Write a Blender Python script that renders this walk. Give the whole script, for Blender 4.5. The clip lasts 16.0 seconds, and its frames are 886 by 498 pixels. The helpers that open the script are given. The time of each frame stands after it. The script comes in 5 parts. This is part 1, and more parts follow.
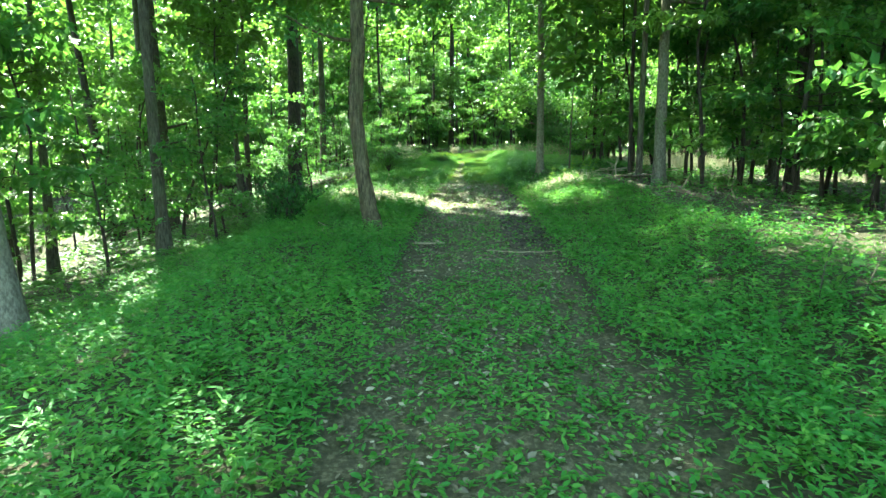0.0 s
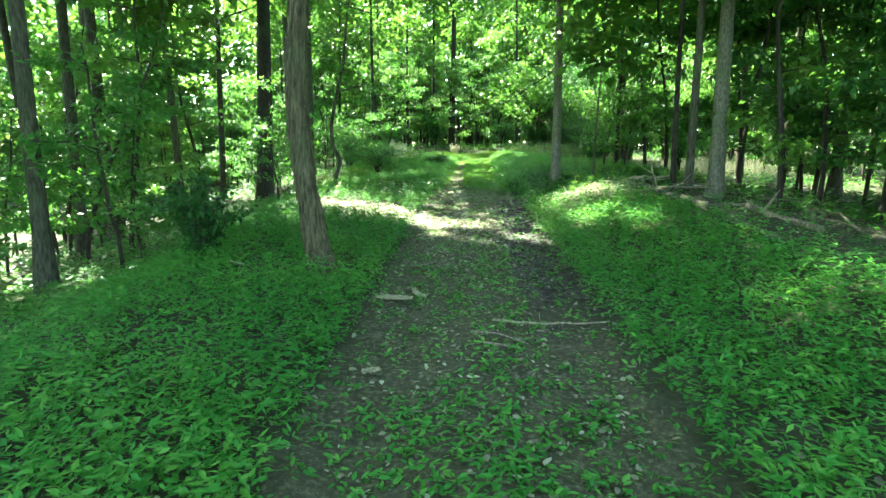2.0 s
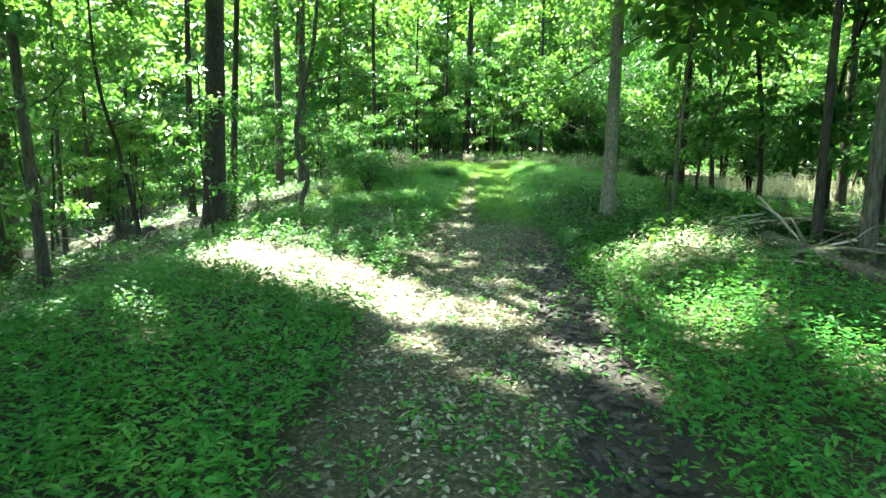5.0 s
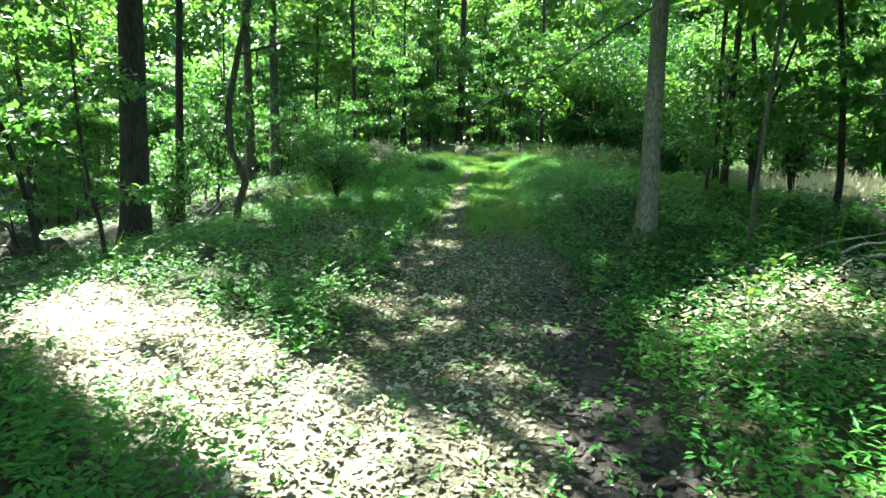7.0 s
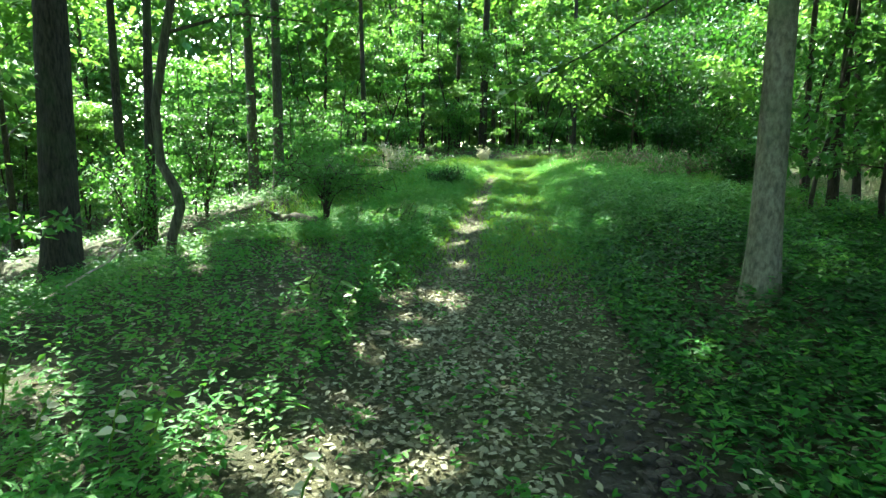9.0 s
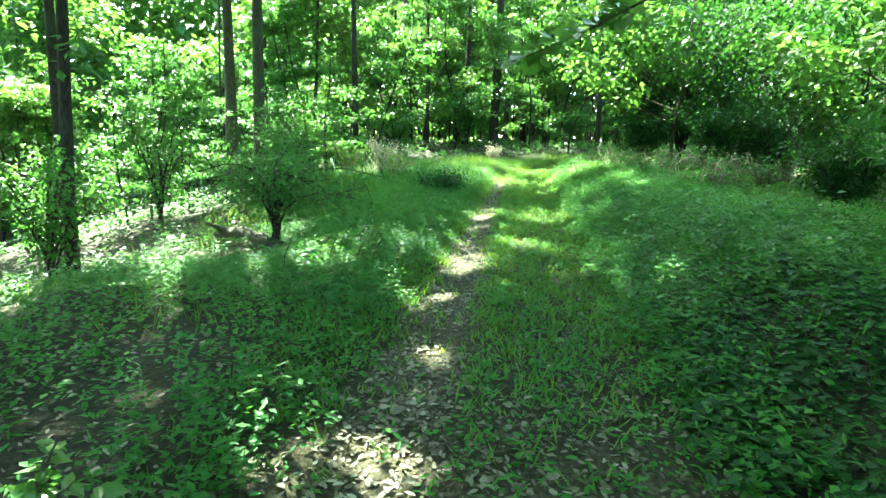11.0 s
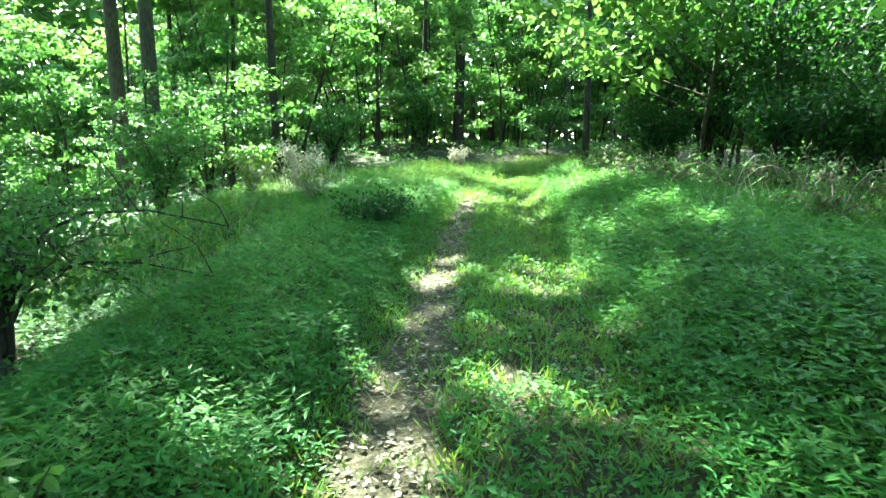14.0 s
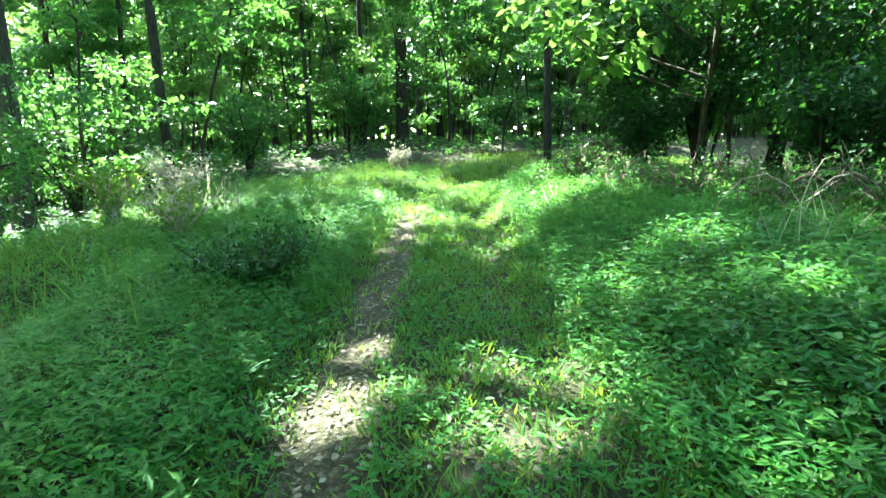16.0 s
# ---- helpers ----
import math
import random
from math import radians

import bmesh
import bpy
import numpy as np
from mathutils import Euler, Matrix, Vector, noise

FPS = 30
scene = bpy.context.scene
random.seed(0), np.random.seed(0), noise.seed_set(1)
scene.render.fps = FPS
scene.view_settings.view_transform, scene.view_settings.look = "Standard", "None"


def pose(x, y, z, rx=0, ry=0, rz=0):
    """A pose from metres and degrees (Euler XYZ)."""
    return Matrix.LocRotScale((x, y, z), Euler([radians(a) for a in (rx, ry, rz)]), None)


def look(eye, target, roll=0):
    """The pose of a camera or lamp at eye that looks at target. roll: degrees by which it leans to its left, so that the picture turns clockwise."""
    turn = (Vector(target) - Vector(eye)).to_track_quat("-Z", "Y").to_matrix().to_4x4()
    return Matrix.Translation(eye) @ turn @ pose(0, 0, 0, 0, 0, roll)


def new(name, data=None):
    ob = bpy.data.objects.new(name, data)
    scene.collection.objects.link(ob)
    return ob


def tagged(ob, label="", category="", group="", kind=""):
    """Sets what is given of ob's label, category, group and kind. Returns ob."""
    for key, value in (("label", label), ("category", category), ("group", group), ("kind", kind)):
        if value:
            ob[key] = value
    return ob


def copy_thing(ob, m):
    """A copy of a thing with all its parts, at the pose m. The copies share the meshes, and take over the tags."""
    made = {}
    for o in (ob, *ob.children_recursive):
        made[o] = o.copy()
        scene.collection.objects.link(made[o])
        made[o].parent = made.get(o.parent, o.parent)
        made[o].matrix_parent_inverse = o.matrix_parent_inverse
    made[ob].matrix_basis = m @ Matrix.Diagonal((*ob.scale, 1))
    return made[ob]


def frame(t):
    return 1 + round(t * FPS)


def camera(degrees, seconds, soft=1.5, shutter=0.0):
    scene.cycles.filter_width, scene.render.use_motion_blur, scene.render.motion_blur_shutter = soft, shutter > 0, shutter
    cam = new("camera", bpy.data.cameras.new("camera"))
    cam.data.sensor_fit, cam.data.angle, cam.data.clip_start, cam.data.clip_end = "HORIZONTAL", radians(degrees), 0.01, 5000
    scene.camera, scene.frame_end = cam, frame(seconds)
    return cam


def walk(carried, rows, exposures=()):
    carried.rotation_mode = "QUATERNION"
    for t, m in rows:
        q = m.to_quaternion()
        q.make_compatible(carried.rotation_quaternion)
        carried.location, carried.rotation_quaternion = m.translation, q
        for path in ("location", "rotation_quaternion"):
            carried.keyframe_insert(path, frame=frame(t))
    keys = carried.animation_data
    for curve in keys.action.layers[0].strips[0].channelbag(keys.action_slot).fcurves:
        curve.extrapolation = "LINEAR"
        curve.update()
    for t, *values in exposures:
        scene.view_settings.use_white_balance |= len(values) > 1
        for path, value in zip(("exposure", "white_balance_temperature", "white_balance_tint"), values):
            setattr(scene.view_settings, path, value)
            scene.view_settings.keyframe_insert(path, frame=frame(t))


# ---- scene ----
cam = camera(76.0, 16.0)
EXPOSURES = [(0, 4.2, 6400, -3), (3.5, 4.35, 6400, 0), (6.0, 4.25, 6100, 4), (7.0, 3.8, 6000, 5), (8.0, 3.35, 6100, 4), (9, 3.9, 6200, -2), (11.5, 4.5, 6050, -3), (13, 4.4, 6000, 0), (14.5, 4.45, 5800, 5), (16, 4.45, 5750, 7)]
PATH = [
    (0, (-0.497, -1.512, 1.432), (-0.461, 0.465, 1.13), -0.3),
    (0.5, (-0.433, -0.722, 1.426), (-0.393, 1.251, 1.099), 0.4),
    (1, (-0.331, 0.05, 1.464), (-0.303, 2.026, 1.156), 0.6),
    (1.5, (-0.273, 0.791, 1.473), (-0.22, 2.768, 1.174), 0.3),
    (2, (-0.263, 1.478, 1.527), (-0.229, 3.454, 1.22), 0.6),
    (2.5, (-0.233, 2.147, 1.566), (-0.235, 4.125, 1.267), 0.9),
    (3, (-0.149, 2.852, 1.622), (-0.141, 4.834, 1.354), 0.9),
    (3.5, (-0.092, 3.52, 1.64), (-0.082, 5.502, 1.373), 1.3),
    (3.7, (-0.08, 3.802, 1.671), (-0.075, 5.783, 1.398), 1.1),
    (6, (0.185, 7.186, 1.842), (0.152, 9.159, 1.514), 1.9),
    (6.5, (0.252, 7.83, 1.853), (0.259, 9.796, 1.482), 2.2),
    (7, (0.269, 8.434, 1.904), (0.263, 10.407, 1.579), 1.4),
    (7.5, (0.299, 9.034, 1.944), (0.25, 11.01, 1.639), 1.5),
    (8, (0.374, 9.652, 1.962), (0.291, 11.623, 1.633), 1.1),
    (8.5, (0.463, 10.287, 1.991), (0.39, 12.257, 1.657), 0.7),
    (9, (0.511, 10.898, 2.004), (0.407, 12.869, 1.686), 0.7),
    (9.2, (0.527, 11.148, 2.051), (0.414, 13.121, 1.745), 1.1),
    (11.5, (0.672, 14.355, 2.127), (0.529, 16.321, 1.786), 1.7),
    (12, (0.673, 15.019, 2.168), (0.548, 16.993, 1.873), 1.3),
    (12.5, (0.682, 15.703, 2.196), (0.586, 17.69, 1.991), 1.0),
    (13, (0.708, 16.361, 2.195), (0.627, 18.337, 1.899), 0.9),
    (13.5, (0.723, 16.976, 2.247), (0.654, 18.949, 1.927), 0.6),
    (14, (0.767, 17.656, 2.246), (0.732, 19.627, 1.909), 0.7),
    (14.5, (0.796, 18.293, 2.29), (0.795, 20.259, 1.921), 1.3),
    (15, (0.871, 18.881, 2.318), (0.896, 20.844, 1.94), 1.4),
    (15.5, (0.952, 19.457, 2.358), (1.024, 21.418, 1.971), 0.7),
    (16, (1.023, 20.023, 2.38), (1.142, 21.987, 2.024), -1.0),
]
walk(cam, [(t, look(eye, target, roll)) for t, eye, target, roll in PATH], EXPOSURES)

# ---- light ----
SUN_AZ, SUN_EL = math.atan2(-0.585, 0.81), radians(50)
TO_SUN = Vector((math.sin(SUN_AZ) * math.cos(SUN_EL), math.cos(SUN_AZ) * math.cos(SUN_EL), math.sin(SUN_EL)))
world = bpy.data.worlds.new("sky")
scene.world = world
world.use_nodes = True
wn = world.node_tree
sky = wn.nodes.new("ShaderNodeTexSky")
sky.sky_type, sky.sun_disc = "NISHITA", False
sky.sun_elevation, sky.sun_rotation = SUN_EL, SUN_AZ
sky.air_density, sky.dust_density, sky.ozone_density = 1.0, 2.0, 1.0
wn.links.new(sky.outputs[0], wn.nodes["Background"].inputs[0])
wn.nodes["Background"].inputs[1].default_value = 0.13
sun = new("sun", bpy.data.lights.new("sun", "SUN"))
sun.data.energy, sun.data.angle, sun.data.color = 4.4, radians(0.6), (1.0, 0.94, 0.82)
sun.matrix_world = look((0, 0, 40), Vector((0, 0, 40)) - TO_SUN)

# ---- materials ----


def nodes(name):
    m = bpy.data.materials.new(name)
    m.use_nodes = True
    nt = m.node_tree
    return m, nt, nt.nodes, nt.links, nt.nodes["Principled BSDF"]


def ramp(ns, stops):
    r = ns.new("ShaderNodeValToRGB")
    el = r.color_ramp.elements
    while len(el) < len(stops):
        el.new(0.5)
    for e, (p, c) in zip(el, stops):
        e.position, e.color = p, (*c, 1)
    return r


def noise_node(ns, ls, scale, detail=4, rough=0.55, coord="Object"):
    tc, n = ns.new("ShaderNodeTexCoord"), ns.new("ShaderNodeTexNoise")
    ls.new(tc.outputs[coord], n.inputs["Vector"])
    n.inputs["Scale"].default_value, n.inputs["Detail"].default_value, n.inputs["Roughness"].default_value = scale, detail, rough
    return n


def leaf_material(name, dark, mid, light, glow, through_share=0.42, rough=0.45, patch=0.7, gloss=0.5):
    """Leaves: colour differs leaf by leaf and in drifts; light shines through them."""
    m, nt, ns, ls, p = nodes(name)
    geo = ns.new("ShaderNodeNewGeometry")
    drift = noise_node(ns, ls, patch, 2)
    mix = ns.new("ShaderNodeMath")
    mix.operation = "MULTIPLY_ADD"
    ls.new(geo.outputs["Random Per Island"], mix.inputs[0])
    mix.inputs[1].default_value = 0.6
    ls.new(drift.outputs["Fac"], mix.inputs[2])
    sub = ns.new("ShaderNodeMath")
    sub.operation = "SUBTRACT"
    ls.new(mix.outputs[0], sub.inputs[0])
    sub.inputs[1].default_value = 0.3
    r = ramp(ns, [(0.05, dark), (0.5, mid), (0.95, light)])
    ls.new(sub.outputs[0], r.inputs[0])
    ls.new(r.outputs[0], p.inputs["Base Color"])
    p.inputs["Roughness"].default_value = rough
    p.inputs["Specular IOR Level"].default_value = gloss
    tr, ms = ns.new("ShaderNodeBsdfTranslucent"), ns.new("ShaderNodeMixShader")
    tint = ns.new("ShaderNodeMix")
    tint.data_type, tint.blend_type = "RGBA", "MIX"
    tint.inputs["Factor"].default_value = 0.6
    ls.new(r.outputs[0], tint.inputs[6])
    tint.inputs[7].default_value = (*glow, 1)
    ls.new(tint.outputs[2], tr.inputs["Color"])
    ms.inputs[0].default_value = through_share
    ls.new(p.outputs[0], ms.inputs[1])
    ls.new(tr.outputs[0], ms.inputs[2])
    ls.new(ms.outputs[0], ns["Material Output"].inputs["Surface"])
    return m


def bark_material(name, dark, light, moss=(0.06, 0.10, 0.03), moss_share=0.25, stretch=5.0):
    m, nt, ns, ls, p = nodes(name)
    tc, mp = ns.new("ShaderNodeTexCoord"), ns.new("ShaderNodeMapping")
    mp.inputs["Scale"].default_value = (1, 1, 1 / stretch)
    ls.new(tc.outputs["Object"], mp.inputs["Vector"])
    n1 = ns.new("ShaderNodeTexNoise")
    n1.inputs["Scale"].default_value, n1.inputs["Detail"].default_value, n1.inputs["Roughness"].default_value = 34, 8, 0.65
    ls.new(mp.outputs[0], n1.inputs["Vector"])
    r = ramp(ns, [(0.36, dark), (0.52, tuple((a + b) / 2 for a, b in zip(dark, light))), (0.68, light)])
    ls.new(n1.outputs["Fac"], r.inputs[0])
    n2 = noise_node(ns, ls, 1.7, 5)
    mr = ramp(ns, [(0.5, (0, 0, 0)), (0.7, (moss_share * 2,) * 3)])
    ls.new(n2.outputs["Fac"], mr.inputs[0])
    mx = ns.new("ShaderNodeMix")
    mx.data_type = "RGBA"
    ls.new(mr.outputs[0], mx.inputs["Factor"])
    ls.new(r.outputs[0], mx.inputs[6])
    mx.inputs[7].default_value = (*moss, 1)
    ls.new(mx.outputs[2], p.inputs["Base Color"])
    p.inputs["Roughness"].default_value = 0.9
    p.inputs["Specular IOR Level"].default_value = 0.2
    b = ns.new("ShaderNodeBump")
    b.inputs["Strength"].default_value, b.inputs["Distance"].default_value = 0.9, 0.02
    ls.new(n1.outputs["Fac"], b.inputs["Height"])
    ls.new(b.outputs[0], p.inputs["Normal"])
    return m


LEAF_CANOPY = leaf_material("canopy_leaf", (0.02, 0.075, 0.008), (0.04, 0.125, 0.012), (0.09, 0.18, 0.018), (0.19, 0.40, 0.05), 0.38, 0.5, 0.7, 0.3)
LEAF_UNDER = leaf_material("understory_leaf", (0.014, 0.07, 0.012), (0.03, 0.115, 0.016), (0.07, 0.165, 0.02), (0.15, 0.38, 0.05), 0.38, 0.5, 0.7, 0.3)
LEAF_YOUNG = leaf_material("young_maple_leaf", (0.04, 0.12, 0.01), (0.075, 0.17, 0.014), (0.11, 0.22, 0.025), (0.19, 0.42, 0.06), 0.40, 0.42)
LEAF_HERB = leaf_material("herb_leaf", (0.013, 0.09, 0.013), (0.032, 0.155, 0.020), (0.10, 0.24, 0.032), (0.17, 0.42, 0.04), 0.40, 0.55, 0.9, 0.22)
LEAF_GRASS = leaf_material("grass_blade", (0.03, 0.12, 0.016), (0.055, 0.17, 0.02), (0.11, 0.23, 0.032), (0.30, 0.46, 0.03), 0.45, 0.6, 0.5, 0.2)
LEAF_DRY = leaf_material("dry_leaf", (0.042, 0.041, 0.02), (0.13, 0.128, 0.072), (0.31, 0.31, 0.2), (0.26, 0.21, 0.10), 0.12, 0.7, 2.0)
# For bleached plants, and for sunlit green ones whose glare is painted pale.
LEAF_PALE = leaf_material("bleached_and_sunlit_leaf", (0.25, 0.24, 0.14), (0.38, 0.37, 0.24), (0.55, 0.53, 0.38), (0.5, 0.5, 0.3), 0.35, 0.7, 2.0)
LEAF_DARK = leaf_material("dark_bush_leaf", (0.008, 0.04, 0.01), (0.016, 0.065, 0.013), (0.035, 0.10, 0.018), (0.07, 0.22, 0.02), 0.3, 0.6, 0.7, 0.2)
BARK_SHAG = bark_material("shaggy_bark", (0.020, 0.018, 0.009), (0.125, 0.108, 0.058), moss_share=0.15, stretch=7)
BARK_DARK = bark_material("dark_bark", (0.013, 0.011, 0.008), (0.06, 0.05, 0.037), moss_share=0.2)
BARK_GREY = bark_material("grey_bark", (0.06, 0.058, 0.038), (0.185, 0.178, 0.12), moss_share=0.35, stretch=2.0)
BARK_MID = bark_material("forest_bark", (0.024, 0.023, 0.014), (0.095, 0.09, 0.058), moss_share=0.3)
WOOD_DEAD = bark_material("weathered_wood", (0.05, 0.04, 0.028), (0.24, 0.20, 0.14), moss_share=0.15, stretch=9)
BARK_PIECE = bark_material("shed_bark", (0.10, 0.085, 0.05), (0.30, 0.265, 0.17), moss_share=0.1, stretch=3)
TWIG_PALE = bark_material("pale_dry_twig", (0.22, 0.18, 0.13), (0.48, 0.43, 0.33), moss_share=0.0, stretch=6)

MUD = bark_material("wet_mud", (0.010, 0.009, 0.007), (0.045, 0.038, 0.03), moss_share=0.0, stretch=1.0)
MUD.node_tree.nodes["Principled BSDF"].inputs["Roughness"].default_value = 0.55


def ground_material():
    m, nt, ns, ls, p = nodes("forest_soil")
    at = ns.new("ShaderNodeAttribute")
    at.attribute_name = "bare"
    mud = ns.new("ShaderNodeAttribute")
    mud.attribute_name = "mud"
    n1, n2, n3 = noise_node(ns, ls, 1.3, 6), noise_node(ns, ls, 26, 8, 0.7), noise_node(ns, ls, 120, 3)
    soil = ramp(ns, [(0.3, (0.020, 0.021, 0.009)), (0.5, (0.048, 0.047, 0.021)), (0.72, (0.15, 0.145, 0.08))])
    ls.new(n2.outputs["Fac"], soil.inputs[0])
    litter = ramp(ns, [(0.3, (0.016, 0.018, 0.008)), (0.5, (0.035, 0.038, 0.016)), (0.75, (0.08, 0.075, 0.04))])
    ls.new(n2.outputs["Fac"], litter.inputs[0])
    mx = ns.new("ShaderNodeMix")
    mx.data_type = "RGBA"
    add = ns.new("ShaderNodeMath")
    add.operation = "MULTIPLY_ADD"
    ls.new(n1.outputs["Fac"], add.inputs[0])
    add.inputs[1].default_value = 0.6
    ls.new(at.outputs["Fac"], add.inputs[2])
    edge = ramp(ns, [(0.55, (0, 0, 0)), (0.95, (1, 1, 1))])
    ls.new(add.outputs[0], edge.inputs[0])
    ls.new(edge.outputs[0], mx.inputs["Factor"])
    ls.new(litter.outputs[0], mx.inputs[6])
    ls.new(soil.outputs[0], mx.inputs[7])
    mm = ns.new("ShaderNodeMix")
    mm.data_type = "RGBA"
    ls.new(mud.outputs["Fac"], mm.inputs["Factor"])
    ls.new(mx.outputs[2], mm.inputs[6])
    mm.inputs[7].default_value = (0.018, 0.015, 0.012, 1)
    # Pale dry soil on the sunny strip; the sun's glare is partly painted in.
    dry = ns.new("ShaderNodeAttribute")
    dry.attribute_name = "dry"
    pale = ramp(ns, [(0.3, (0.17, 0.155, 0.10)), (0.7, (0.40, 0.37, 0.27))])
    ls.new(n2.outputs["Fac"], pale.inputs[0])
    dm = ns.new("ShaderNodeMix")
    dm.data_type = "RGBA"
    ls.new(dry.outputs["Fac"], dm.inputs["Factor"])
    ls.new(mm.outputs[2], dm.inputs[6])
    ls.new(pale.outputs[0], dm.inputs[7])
    ls.new(dm.outputs[2], p.inputs["Base Color"])
    wet = ns.new("ShaderNodeMath")
    wet.operation = "MULTIPLY_ADD"
    ls.new(mud.outputs["Fac"], wet.inputs[0])
    wet.inputs[1].default_value, wet.inputs[2].default_value = -0.35, 0.95
    ls.new(wet.outputs[0], p.inputs["Roughness"])
    p.inputs["Specular IOR Level"].default_value = 0.25
    b = ns.new("ShaderNodeBump")
    b.inputs["Strength"].default_value, b.inputs["Distance"].default_value = 0.8, 0.03
    ad = ns.new("ShaderNodeMath")
    ls.new(n2.outputs["Fac"], ad.inputs[0])
    ls.new(n3.outputs["Fac"], ad.inputs[1])
    ls.new(ad.outputs[0], b.inputs["Height"])
    ls.new(b.outputs[0], p.inputs["Normal"])
    return m


SOIL = ground_material()

# ---- the lie of the land ----
rng = np.random.default_rng(7)


def step(a, b, x):
    t = np.clip((x - a) / (b - a), 0, 1)
    return t * t * (3 - 2 * t)


TRAIL_Y = (-60, -2, 2, 6, 9, 12, 20, 24, 28, 30, 31.5, 33, 35, 38, 60)
TRAIL_X = (-1.5, -0.2, -0.05, 0.14, 0.32, 0.5, 0.95, 1.2, 1.5, 1.95, 2.7, 4.2, 7.0, 12, 45)


def centre(y):
    return np.interp(y, TRAIL_Y, TRAIL_X)


def ripple(x, y):
    """Soft unevenness of the ground."""
    return (np.sin(1.1 * x + 0.7 * y + 0.4) * np.sin(0.9 * y - 0.6 * x) + 0.5 * np.sin(2.7 * x - 1.9 * y) * np.sin(2.3 * y + 1.1)) * 0.5


def land(x, y):
    """The height of the ground."""
    x, y = np.asarray(x, float), np.asarray(y, float)
    z = 0.27 + 0.055 * (np.clip(y, -40, 34) - 6.6) + 0.02 * np.clip(y - 34, 0, 60)
    fall = np.clip(-x - 2.3, 0, 15)
    z = z - 0.24 * fall * step(0, 1.5, fall) + (0.36 * step(1.7, 3.2, x) - 0.5 * step(4.8, 8.5, x)) * (1 - step(28.5, 31.5, y))
    z = z - 0.5 * step(0.9, 2.1, -x) * step(17.5, 20, y) * (1 - step(23, 26, y)) + 0.5 * step(33, 40, y)
    off = np.abs(x - centre(y))
    z = z + ripple(x, y) * (0.03 + 0.10 * step(1.2, 4, off))
    z = z - 0.05 * np.exp(-(((off - 0.62) / 0.24) ** 2)) + 0.05 * step(1.0, 1.6, off)
    return z


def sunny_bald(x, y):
    """The bare strip that runs off the trail into the sunny opening, painted sunlit-pale."""
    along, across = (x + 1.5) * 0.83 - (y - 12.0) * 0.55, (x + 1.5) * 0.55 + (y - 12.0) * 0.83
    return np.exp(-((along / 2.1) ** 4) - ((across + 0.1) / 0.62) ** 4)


def bare(x, y):
    """How bare the ground is: 1 on the trodden soil, 0 under plants."""
    off = x - centre(y)
    wide = np.where(y < 15, 1.02, 1.0) + 0.14 * ripple(3 * x, 2.2 * y)
    full = 1 - step(wide - 0.25, wide + 0.15, np.abs(off))
    ruts = 1.15 * np.exp(-(((off + 0.45 + 0.05 * ripple(x, 2 * y)) / (0.29 - 0.08 * step(18, 22, y))) ** 4)) + 0.6 * np.exp(-(((off - 0.47) / 0.24) ** 2)) * np.clip(0.6 + 0.7 * ripple(1.7 * x, 2.3 * y), 0, 1)
    grown = step(14.5, 17.5, y)
    return np.clip(full * (1 - grown) + ruts * grown * (1 - 0.6 * step(26, 31, y)) + 0.9 * sunny_bald(x, y), 0, 1)


def muddy(x, y):
    """How wet and black the soil is: the churned right-hand rut."""
    off = x - centre(y)
    return np.exp(-(((off - 0.74) / 0.34) ** 4)) * step(5.0, 8.0, y) * (1 - step(13, 15, y)) * np.clip(1.1 + 0.6 * ripple(4 * x, 3 * y), 0, 1)


